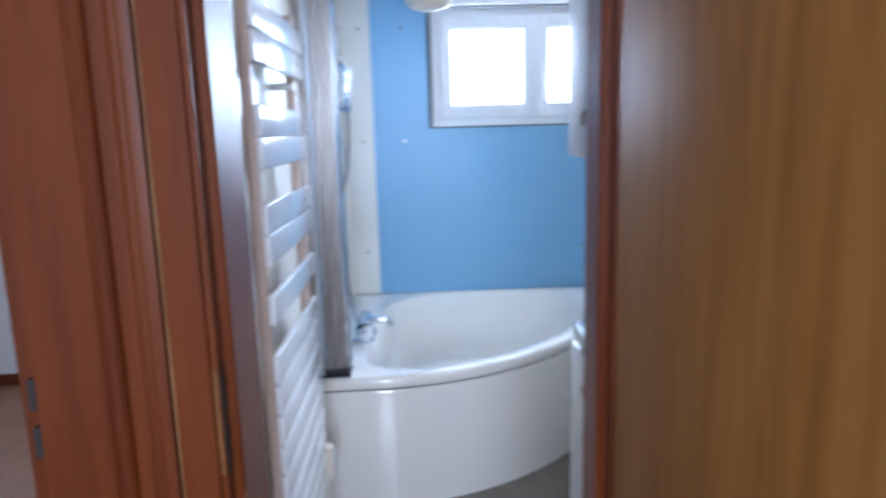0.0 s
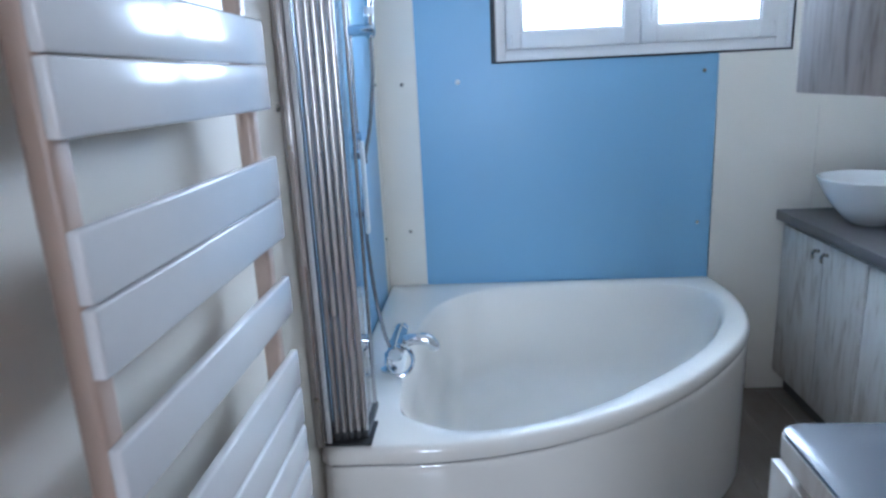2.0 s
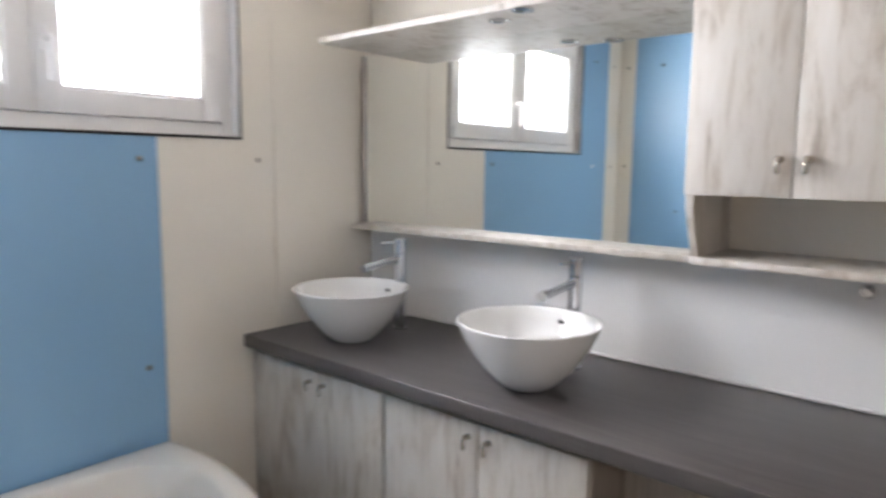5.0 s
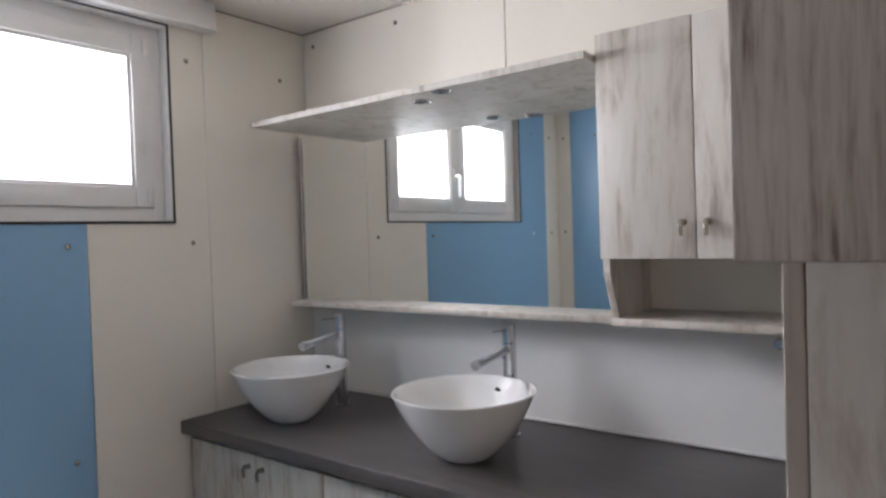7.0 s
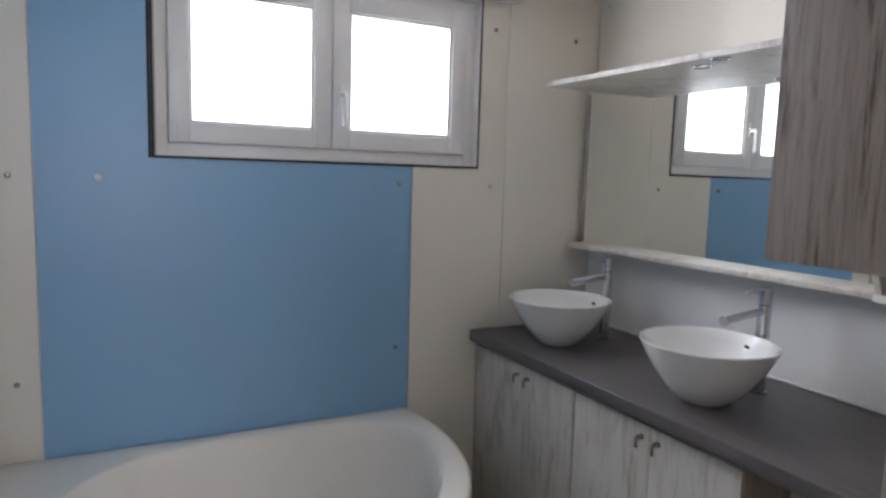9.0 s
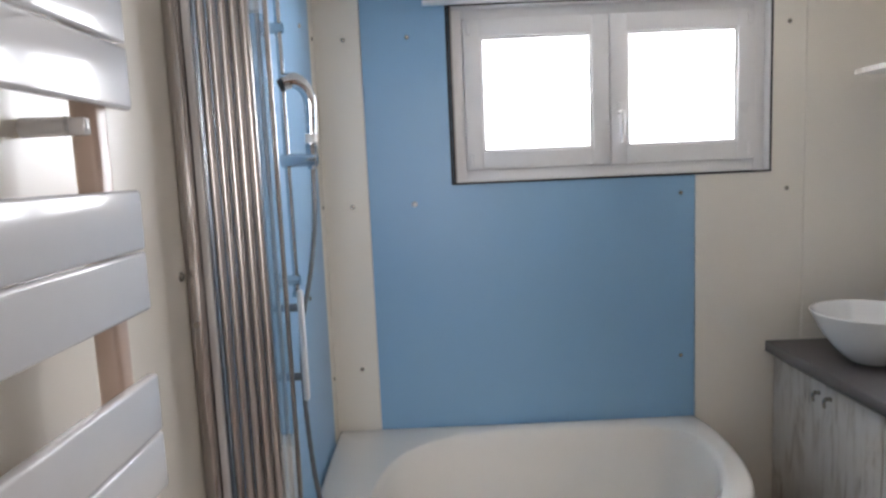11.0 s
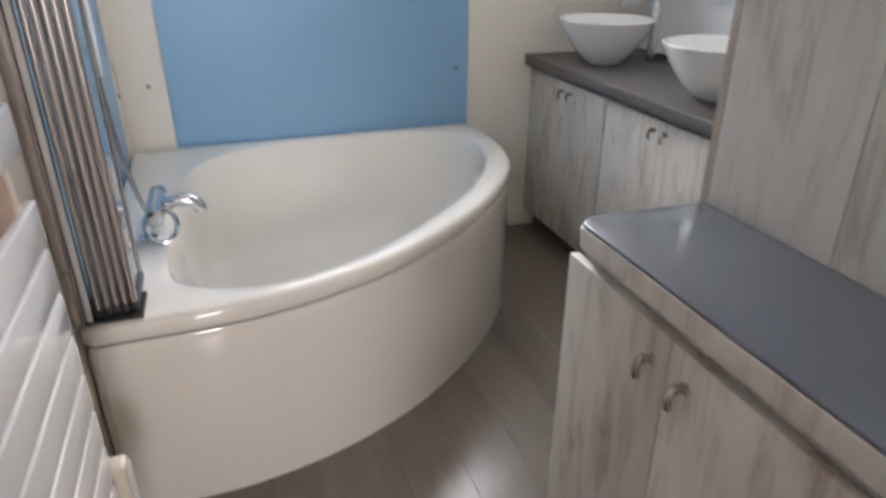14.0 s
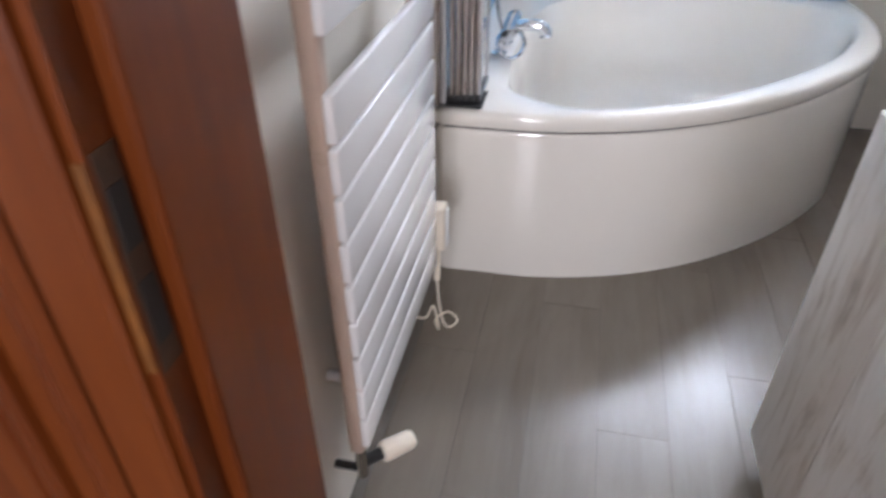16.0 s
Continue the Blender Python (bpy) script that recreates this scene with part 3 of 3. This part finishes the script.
def bath_screen():
    s = thing("bath_screen", (-0.37, 2.48, 0.577), "folded glass bath screen with polished aluminium profiles", "bath screen")
    Z0, Z1 = 0.585, 2.045
    part("wall_profile", box(WEST, WEST + 0.024, 2.418, 2.452, Z0, Z1, 0.004, 2), ALU, s)
    part("wall_profile", box(WEST + 0.008, WEST + 0.038, 2.4525, 2.478, Z0, Z1, 0.006, 3), ALU, s)
    part("filler", box(WEST + 0.025, WEST + 0.038, 2.440, 2.4515, Z0, Z1, 0.002, 2), ENAMEL, s, "pale filler strip")
    for k in range(5):
        x, y0, y1 = WEST + 0.051 + 0.0178 * k, 2.462 + 0.004 * k, 2.588 + 0.010 * k
        leaf = part("leaf", box(x - 0.002, x + 0.002, y0, y1, Z0 + 0.03, Z1 - 0.02), SCREEN_GLASS, s, "clear glass leaf", smooth=False)
        leaf.visible_shadow = False
        for y, r in ((y0, 0.0086), (y1, 0.0070)):
            part("leaf_profile", tube([(x, y, Z0 + 0.022), (x, y, Z1 - 0.015)], r, 16), ALU, leaf, "polished aluminium profile")
        for z0, z1 in ((Z0, Z0 + 0.022), (Z1 - 0.0145, Z1 + 0.004)):
            part("end_cap", box(x - 0.0087, x + 0.0087, y0 - 0.011, y1 + 0.009, z0, z1, 0.003, 2), DARK, leaf, "dark plastic end cap")
    part("foot_seal", box(WEST + 0.002, -0.314, 2.440, 2.560, 0.5775, Z0 - 0.0005, 0.001, 1), SEAL, s, "dark rubber seal")
    for z in (1.36, 0.72):
        part("screw", tube([(WEST + 0.013, 2.418, z), (WEST + 0.013, 2.415, z)], 0.006, 12), STEEL, s)
    return s


def shower_set():
    s = thing("shower_set", (WEST, 3.06, 1.3), "chrome shower rail with hand shower and hose", "shower")
    rx, ry = WEST + 0.05, 3.06
    rail = part("rail", tube([(rx, ry, 1.30), (rx, ry, 2.24)], 0.0085, 16), CHROME, s)
    for z0, z1 in ((2.24, 2.255), (1.285, 1.30)):
        part("rail_end", tube([(rx, ry, z0), (rx, ry, z1)], [0.0125, 0.011], 16), CHROME, rail)
    for z in (2.00, 1.33):
        part("mount", tube([(WEST, ry, z), (WEST + 0.006, ry, z), (WEST + 0.008, ry, z), (rx + 0.012, ry, z)], [0.021, 0.021, 0.0145, 0.0145], 18), CHROME, s)
    sl = part("slider", tube([(rx - 0.016, ry, 1.655), (rx - 0.013, ry, 1.655), (rx + 0.078, ry, 1.655), (rx + 0.081, ry, 1.655)], [0.016, 0.019, 0.019, 0.016], 20), CHROME, s)
    part("cone", tube([(rx + 0.066, ry + 0.004, 1.63), (rx + 0.066, ry + 0.002, 1.695)], [0.0125, 0.0165], 16), CHROME, sl)
    line = curve_points([(rx + 0.066, ry, 1.69), (rx + 0.070, ry, 1.75), (rx + 0.070, ry, 1.81), (rx + 0.058, ry - 0.006, 1.845), (rx + 0.034, ry - 0.014, 1.862), (rx + 0.008, ry - 0.020, 1.858)], 6)
    radii = [0.0125 + 0.0085 * min(i / (len(line) - 8), 1.0) for i in range(len(line))]
    hs = part("hand_shower", tube(line, radii, 18), CHROME, s)
    part("outlet", tube([(rx + 0.0075, ry - 0.021, 1.852), (rx - 0.004, ry - 0.024, 1.848)], [0.018, 0.015], 18), DARK, hs, "dark spray outlet")
    part("collar", tube([(rx + 0.067, ry, 1.700), (rx + 0.0675, ry, 1.722)], 0.0155, 18), PVC, hs, "pale plastic collar")
    pts = curve_points([(rx + 0.066, ry + 0.004, 1.63), (rx + 0.064, ry - 0.005, 1.50), (rx + 0.052, ry - 0.05, 1.36), (rx + 0.030, ry - 0.10, 1.22), (rx + 0.030, ry - 0.13, 1.05), (rx + 0.045, ry - 0.15, 0.86), (rx + 0.070, ry - 0.17, 0.72), (rx + 0.095, ry - 0.185, 0.648)], 10)
    part("hose", tube(pts, [0.0056 + 0.0008 * (i % 2) for i in range(len(pts))], 10), HOSE, s, "chrome metal shower hose")
    return s


def grab_bar():
    g = thing("grab_bar", (WEST, 2.93, 1.1), "white vertical grab bar on two chrome mounts", "grab bar")
    x, y = WEST + 0.080, 2.93
    part("bar", box(x, x + 0.014, y - 0.014, y + 0.014, 1.035, 1.325, 0.006, 3), PVC, g)
    for z in (1.280, 1.098):
        part("mount", tube([(WEST, y, z), (WEST + 0.005, y, z), (WEST + 0.007, y, z), (x + 0.004, y, z)], [0.018, 0.018, 0.0105, 0.0105], 16), HOSE, g, "dark chrome mount")
    return g


def bath_mixer():
    m = thing("bath_mixer", (-0.29, 2.95, 0.577), "chrome thermostatic bath mixer on the tub rim", "mixer tap")
    ax, z = -0.30, 0.655
    part("body", tube([(ax, 2.875, z), (ax, 2.88, z), (ax, 2.92, z), (ax, 2.985, z), (ax, 3.03, z), (ax, 3.036, z)], [0.022, 0.027, 0.0275, 0.0275, 0.027, 0.022], 24), CHROME, m)
    for y in (2.85, 3.042):
        part("knob", tube([(ax, y, z), (ax, y + 0.004, z), (ax, y + 0.022, z), (ax, y + 0.026, z)], [0.021, 0.0265, 0.0265, 0.021], 20), CHROME, m)
    for y in (2.905, 3.01):
        part("leg", tube([(ax - 0.03, y, 0.5775), (ax - 0.03, y, 0.584), (ax - 0.03, y, 0.586), (ax - 0.03, y, 0.632), (ax - 0.005, y, z)], [0.027, 0.027, 0.0125, 0.0125, 0.0125], 18), CHROME, m)
    part("spout", tube(curve_points([(ax + 0.015, 2.955, z), (ax + 0.055, 2.955, z + 0.010), (ax + 0.095, 2.955, z + 0.006), (ax + 0.115, 2.955, z - 0.012), (ax + 0.118, 2.955, z - 0.026)], 6), 0.0205, 20), CHROME, m)
    ring = [(ax + 0.014 + 0.043 * math.sin(a), 2.862 - 0.02 * math.cos(a), 0.629 - 0.043 * math.cos(a)) for a in (2 * math.pi * k / 28 for k in range(29))]
    part("hose_loop", tube(ring, 0.0072, 10), CHROME, m, "looped chrome hose")
    return m


def cabinet_doors(parent, x, spans, z0, z1, mat, hz, pulls, t=0.018):
    for (y0, y1), hy in zip(spans, pulls):
        d = part("door", box(x, x + t, y0 + 0.0015, y1 - 0.0015, z0, z1, 0.0022, 2), mat, parent)
        if hy:
            pull(x, hy, hz, d)


def vanity():
    for y0, y1, mid, hy in ((3.205, 3.872, 3.51, (3.477, 3.546)), (2.532, 3.20, 2.848, (2.816, 2.882))):
        v = thing("vanity_cabinet", (1.5, (y0 + y1) / 2, 0), "whitewashed wood vanity cabinet with two doors under the worktop", "cabinet", "vanity cabinets")
        part("body", box(1.348, EAST - 0.002, y0, y1, 0.092, 0.818, 0.001, 1), GREYWOOD, v)
        part("plinth", box(1.385, 1.405, y0, y1, 0.0, 0.0915, 0.001, 1), COUNTER, v, "dark recessed plinth")
        cabinet_doors(v, 1.328, ((y0, mid), (mid, y1)), 0.100, 0.800, WHITEWASH, 0.760, hy)
    w = thing("worktop", (1.57, 2.9, 0.82), "dark slate-grey laminate worktop along the wall", "worktop")
    part("slab", box(1.295, EAST - 0.001, 1.880, NORTH - 0.001, 0.822, 0.866, 0.004, 3), COUNTER, w)
    part("edge_strip", box(1.335, 1.348, 2.535, NORTH - 0.001, 0.803, 0.8215, 0.001, 1), COUNTER, w, "dark strip under the edge")
    part("upstand", box(EAST - 0.008, EAST - 0.001, 1.880, NORTH - 0.002, 0.8665, 0.8775, 0.004, 3), SPLASH, w, "thin white sealing bead")
    bay = thing("recess_panel", (1.6, 2.2, 0), "grey wood panel at the back of the open recess", "panel")
    part("back", box(1.52, 1.54, 1.880, 2.530, 0.0, 0.820, 0.001, 1), GREYWOOD, bay)
    part("pipe", tube([(1.50, 2.06, 0.0), (1.50, 2.06, 0.81)], 0.016, 14), DARK, bay, "dark waste pipe")


def basin_and_tap(y):
    cx, cz = 1.512, 0.8665
    b = thing("basin", (cx, y, cz), "round white ceramic bowl basin standing on the dark worktop", "basin", "basins on the worktop")
    prof = [(0.0, cz), (0.060, cz), (0.068, cz + 0.002), (0.080, cz + 0.010), (0.102, cz + 0.030), (0.129, cz + 0.060), (0.152, cz + 0.092), (0.170, cz + 0.121), (0.185, cz + 0.150), (0.195, cz + 0.172), (0.199, cz + 0.179), (0.1995, cz + 0.182), (0.198, cz + 0.184), (0.193, cz + 0.1835), (0.188, cz + 0.177), (0.176, cz + 0.150), (0.160, cz + 0.117), (0.139, cz + 0.084), (0.108, cz + 0.050), (0.070, cz + 0.028), (0.02, cz + 0.022), (0.0, cz + 0.022)]
    part("bowl", lathe(prof, cx, y, 72), CERAMIC, b)
    part("drain", lathe([(0.0, cz + 0.027), (0.025, cz + 0.026), (0.03, cz + 0.0225), (0.028, cz + 0.02)], cx, y, 24), CHROME, b, "chrome drain")
    bm = bmesh.new()
    lathe([(0.0, 0.002), (0.0085, 0.002), (0.010, 0.0)], 0, 0, 20, bm)
    m = Matrix.Rotation(radians(-108), 3, "Y")
    for v in bm.verts:
        v.co = m @ v.co + Vector((cx + 0.1735, y, cz + 0.147))
    part("overflow", bm, DARK, b, "dark overflow hole")
    t = thing("tap", (1.738, y - 0.012, cz), "tall chrome basin tap with a pin lever behind the bowl", "tap", "basin taps")
    tx, ty = 1.738, y - 0.012
    part("column", tube([(tx, ty, cz), (tx, ty, cz + 0.006), (tx, ty, cz + 0.007), (tx, ty, cz + 0.280), (tx, ty, cz + 0.282)], [0.026, 0.026, 0.0205, 0.0205, 0.018], 28), CHROME, t)
    part("spout", tube([(tx - 0.012, ty, cz + 0.262), (tx - 0.160, ty, cz + 0.246), (tx - 0.166, ty, cz + 0.2455), (tx - 0.184, ty, cz + 0.2435)], [0.0120, 0.0135, 0.0160, 0.0155], 20), CHROME, t)
    part("cap", tube([(tx, ty, cz + 0.284), (tx, ty, cz + 0.332), (tx, ty, cz + 0.335)], [0.0205, 0.0205, 0.018], 28), CHROME, t)
    part("lever", tube([(tx - 0.015, ty, cz + 0.322), (tx - 0.088, ty, cz + 0.325)], [0.0045, 0.0035], 10), CHROME, t, "thin pin lever")


def mirror_unit():
    MX = 1.852
    m = thing("mirror", (MX, 3.08, 1.24), "wide wall mirror in a whitewashed wood surround with shelf and canopy", "mirror")
    part("carcass", box(MX + 0.006, EAST - 0.001, 2.452, 3.858, 1.236, 1.894, 0.001, 1), GREYWOOD, m)
    glass = box(MX, MX + 0.0055, 2.455, 3.842, 1.2365, 1.8935)
    for v in glass.verts:
        v.co.x += 0.0015 * (v.co.z - 1.2365)
    part("glass", glass, MIRROR, m, "silvered mirror glass", smooth=False)
    part("side_profile", box(MX - 0.006, MX + 0.006, 3.843, 3.857, 1.236, 1.894, 0.002, 2), ALU, m, "grey metal side profile")
    part("shelf", box(1.765, EAST - 0.001, 2.452, 3.835, 1.2175, 1.2355, 0.002, 2), WHITEWASH, m, "whitewashed wood shelf")
    c = part("canopy", prism([(1.540, 2.452), (EAST - 0.001, 2.452), (EAST - 0.001, 3.772), (1.560, 3.772)], 1.8945, 1.9135), WHITEWASH, m, "whitewashed wood canopy", smooth=False)
    for x, y in ((1.580, 2.915), (1.650, 3.045)):
        part("spotlight", lathe([(0.024, 1.8955), (0.029, 1.8950), (0.031, 1.8925), (0.028, 1.8905), (0.023, 1.8915), (0.021, 1.8942), (0.0, 1.8943)], x, y, 28), CHROME, c, "chrome ring of an unlit recessed spotlight")


def wall_cabinet():
    c = thing("wall_cabinet", (1.72, 2.24, 1.235), "whitewashed wood wall cabinet with two doors over an open niche", "cabinet")
    x0, y0, y1 = 1.598, 1.98, 2.451
    part("body", box(x0 + 0.019, EAST - 0.001, y0, y1, 1.404, 1.962, 0.001, 1), WHITEWASH, c)
    mid = 2.215
    cabinet_doors(c, x0, ((y0, mid), (mid, y1)), 1.404, 1.962, WHITEWASH, 1.488, (mid - 0.028, mid + 0.028))
    for ya, yb in ((y0, y0 + 0.018), (y1 - 0.018, y1)):
        bm = bmesh.new()
        pts = [(EAST - 0.001, 1.2485), (1.668, 1.2485), (1.664, 1.262), (1.640, 1.315), (1.618, 1.368), (1.616, 1.4035), (EAST - 0.001, 1.4035)]
        lo, hi = [bm.verts.new((x, ya, z)) for x, z in pts], [bm.verts.new((x, yb, z)) for x, z in pts]
        for k in range(len(pts)):
            bm.faces.new((lo[k], lo[(k + 1) % len(pts)], hi[(k + 1) % len(pts)], hi[k]))
        bm.faces.new(lo[::-1])
        bm.faces.new(hi)
        part("side_panel", bm, WHITEWASH, c, smooth=False)
    part("niche_floor", box(1.660, EAST - 0.001, y0, y1, 1.2295, 1.2480, 0.002, 2), WHITEWASH, c)
    part("niche_back", box(EAST - 0.010, EAST - 0.001, y0 + 0.018, y1 - 0.018, 1.2485, 1.4035), CREAM, c, smooth=False)


def low_unit():
    low = thing("low_cabinet", (0.62, 1.55, 0), "whitewashed wood low cabinet with a blue-grey laminate top", "cabinet")
    part("body", box(0.463, 0.694, 1.190, 1.856, 0.06, 0.908, 0.001, 1), WHITEWASH, low)
    part("plinth", box(0.50, 0.694, 1.190, 1.826, 0.0, 0.0595, 0.001, 1), COUNTER, low, "dark recessed plinth")
    cabinet_doors(low, 0.444, ((1.190, 1.595), (1.595, 1.878)), 0.065, 0.886, WHITEWASH, 0.836, (1.556, 1.630))
    part("worktop_core", rounded(0.440, 0.694, 1.190, 1.866, 0.911, 0.948, 0.035, "nw"), WHITEWASH, low, "whitewashed worktop edge")
    part("worktop_top", rounded(0.442, 0.694, 1.190, 1.864, 0.9485, 0.954, 0.034, "nw"), SLATE, low, "blue-grey laminate surface")
    tall = thing("tall_cabinet", (1.3, 1.58, 0), "tall whitewashed wood cabinet wall between the worktop and the door", "cabinet")
    part("body", box(0.716, EAST - 0.001, 1.190, 1.860, 0.0, CEIL - 0.002, 0.001, 1), GREYWOOD, tall)
    part("side_panel", box(0.695, EAST - 0.001, 1.861, 1.879, 0.0, CEIL - 0.002, 0.001, 1), GREYWOOD, tall)
    for y0, y1 in ((1.190, 1.60), (1.602, 1.860)):
        part("front_panel", box(0.695, 0.7155, y0, y1, 0.0, CEIL - 0.002, 0.001, 1), WHITEWASH, tall, "whitewashed front panel")
    up = thing("upper_cabinet", (0.6, 1.54, 1.437), "grained wood upper cabinet hung over the low cabinet", "cabinet")
    part("body", box(0.444, 0.694, 1.190, 1.853, 1.457, CEIL - 0.002, 0.001, 1), GREYWOOD, up)
    cabinet_doors(up, 0.425, ((1.190, 1.56), (1.56, 1.856)), 1.455, CEIL - 0.004, UPPERWOOD, 1.570, (1.53, 1.59))


def towel_hook():
    h = thing("towel_hook", (EAST, 2.10, 1.17), "small chrome wall hook under the open niche", "hook")
    part("rose", tube([(EAST, 2.10, 1.17), (EAST - 0.006, 2.10, 1.17), (EAST - 0.008, 2.10, 1.17)], [0.017, 0.017, 0.014], 18), CHROME, h)
    part("peg", tube([(EAST - 0.008, 2.10, 1.17), (EAST - 0.036, 2.10, 1.172), (EAST - 0.042, 2.10, 1.173)], [0.008, 0.008, 0.011], 14), CHROME, h)


towel_hook()
radiator()
heater_plug()
bath_screen()
shower_set()
grab_bar()
bath_mixer()
vanity()
for y in (3.548, 2.823):
    basin_and_tap(y)
mirror_unit()
wall_cabinet()
low_unit()

# ---- door frames, the open door and the hall ----
TOP = 2.06
f1 = thing("door_frame_1", (0.025, 1.15, 0), "varnished red-brown wooden door frame with worn edges", "door frame", kind="structure")
for side in (1, -1):
    X = (lambda v: v - 0.021) if side == 1 else (lambda v: -0.022 - v)
    jamb = [(-0.364, 1.052), (-0.353, 1.052), (-0.353, 1.090), (-0.340, 1.090), (-0.336, 1.093), (-0.335, 1.098), (-0.335, 1.262), (-0.337, 1.266), (-0.364, 1.266)]
    part("jamb", prism([(X(x), y if side == 1 else min(y, 1.192 - (1.266 - y) * 0.5)) for x, y in jamb], 0, TOP), REDWOOD, f1, smooth=False)
    arch = [(-0.431, 1.078), (-0.431, 1.047), (-0.428, 1.044), (-0.372, 1.042), (-0.366, 1.045), (-0.3645, 1.052), (-0.3645, 1.078)]
    if side == 1:
        part("architrave", prism([(X(x), y) for x, y in arch], 0, TOP + 0.06), REDWOOD, f1, smooth=False)
part("head", box(-0.374, 0.326, 1.052, 1.266, TOP + 0.0005, TOP + 0.03, 0.003), REDWOOD, f1)
part("head_architrave", box(-0.385, 0.337, 1.043, 1.051, TOP, TOP + 0.06, 0.003), REDWOOD, f1)
strike = part("strike_plate", box(-0.3738, -0.3725, 1.056, 1.084, 0.925, 1.135, 0.0005, 1), PLATE, f1, "dark bronze strike plate")
for z0, z1 in ((0.955, 1.02), (1.05, 1.105)):
    part("latch_hole", box(-0.3724, -0.3718, 1.060, 1.080, z0, z1), SEAL, strike, "dark latch hole", smooth=False)
part("worn_edge", box(-0.3850, -0.3745, 1.0500, 1.0525, 0.93, 1.13, 0.0005, 1), WORN, f1, "worn yellowish edge")
f2 = thing("door_frame_2", (-0.56, 1.06, 0), "varnished red-brown moulded door frame of the next room", "door frame", kind="structure")
prof = [(-0.6930, 1.092), (-0.6930, 1.046), (-0.6900, 1.043), (-0.5680, 1.041), (-0.5640, 1.045), (-0.5610, 1.045), (-0.5550, 1.041), (-0.5430, 1.039), (-0.5370, 1.044), (-0.5340, 1.055), (-0.5070, 1.056), (-0.5020, 1.050), (-0.4930, 1.047), (-0.4870, 1.050), (-0.4810, 1.047), (-0.4730, 1.048), (-0.4625, 1.050), (-0.4615, 1.078), (-0.4730, 1.092)]
part("jamb", prism(prof, 0, TOP + 0.06), REDWOOD, f2, smooth=False)
part("putty_strip", box(-0.4585, -0.4535, 1.056, 1.076, 0.0, TOP + 0.06), RAWWOOD, f2, "pale raw filler strip", smooth=False)
for z0, z1 in ((0.978, 1.036), (1.068, 1.126)):
    part("strike_plate", box(-0.707, -0.6935, 1.046, 1.072, z0, z1, 0.001, 1), SEAL, f2, "black strike plate")
part("far_jamb", box(-1.53, -1.50, 1.046, 1.262, 0, TOP, 0.003), REDWOOD, f2)
part("near_lining", box(-0.7490, -0.6935, 1.093, 1.262, 0, TOP, 0.003), REDWOOD, f2)
part("head", box(-1.53, -0.6955, 1.046, 1.262, TOP + 0.0005, TOP + 0.03, 0.003), REDWOOD, f2)
d1 = thing("door_1", (0.354, 1.045, 0), "brown wood-veneer door standing open into the hall", "door", kind="structure")
leaf = part("leaf", box(0.334, 0.374, 0.325, 1.046, 0.008, 2.045, 0.003), DOORWOOD, d1)
for z in (0.25, 1.80):
    part("hinge", tube([(0.354, 1.0485, z), (0.354, 1.0485, z + 0.09)], 0.005, 12), BRASS, d1, "brass hinge")
bm = box(0.3275, 0.3335, 0.365, 0.405, 0.95, 1.17, 0.002)
tube(curve_points([(0.330, 0.385, 1.08), (0.281, 0.385, 1.08), (0.276, 0.40, 1.08), (0.276, 0.50, 1.08)], 6), 0.009, 12, bm)
part("door_handle", bm, STEEL, d1, "dull metal lever handle")

# the next room, seen past the frame
window("window_2", -4.175, -3.115, 1.205, 2.145, BY1 + 0.06)
sill = tagged(part("window_sill", box(-4.25, -3.05, BY1 - 0.05, BY1 + 0.059, 1.175, 1.20, 0.004), PVC), kind="structure")
r2 = thing("panel_radiator", (-3.88, BY1, 0.2), "white steel panel radiator under the window", "radiator")
part("panel", box(-4.42, -3.34, BY1 - 0.09, BY1 - 0.03, 0.18, 0.93, 0.012, 3), ENAMEL, r2)
for k in range(26):
    part("rib", box(-4.40 + 0.04 * k, -4.382 + 0.04 * k, BY1 - 0.0935, BY1 - 0.0905, 0.22, 0.89, 0.001, 1), ENAMEL, r2)
for x in (-4.22, -3.52):
    part("bracket", box(x - 0.015, x + 0.015, BY1 - 0.03, BY1, 0.3, 0.8, 0.002), ENAMEL, r2)
part("valve", tube([(-3.345, BY1 - 0.06, 0.87), (-3.31, BY1 - 0.06, 0.87), (-3.30, BY1 - 0.06, 0.87), (-3.22, BY1 - 0.06, 0.87)], [0.011, 0.011, 0.021, 0.019], 16), PVC, r2, "white thermostat valve")
part("pipe", tube([(-3.35, BY1 - 0.06, 0.22), (-3.24, BY1 - 0.06, 0.22), (-3.225, BY1 - 0.06, 0.205), (-3.225, BY1 - 0.06, 0.0)], 0.009, 10), PVC, r2, "white supply pipe")
tagged(part("baseboard", box(BX0, WEST - 0.13, BY1 - 0.014, BY1 - 0.0005, 0.0005, 0.075, 0.003), REDWOOD), kind="structure")

# ceiling lamp over the tub
lamp = thing("ceiling_lamp", (0.045, 2.6, 2.03), "small beige bowl-shaped ceiling lamp, switched off", "lamp")
part("bowl", lathe([(0.0, 1.992), (0.04, 1.994), (0.075, 2.005), (0.092, 2.024), (0.096, 2.040), (0.09, 2.046), (0.0, 2.048)], 0.045, 2.6, 36), IVORY, lamp)
part("stem", tube([(0.045, 2.6, 2.047), (0.045, 2.6, 2.312)], 0.012, 14), PVC, lamp)
part("rose", lathe([(0.0, 2.305), (0.045, 2.307), (0.052, 2.316), (0.052, CEIL - 0.0002)], 0.045, 2.6, 28), PVC, lamp)
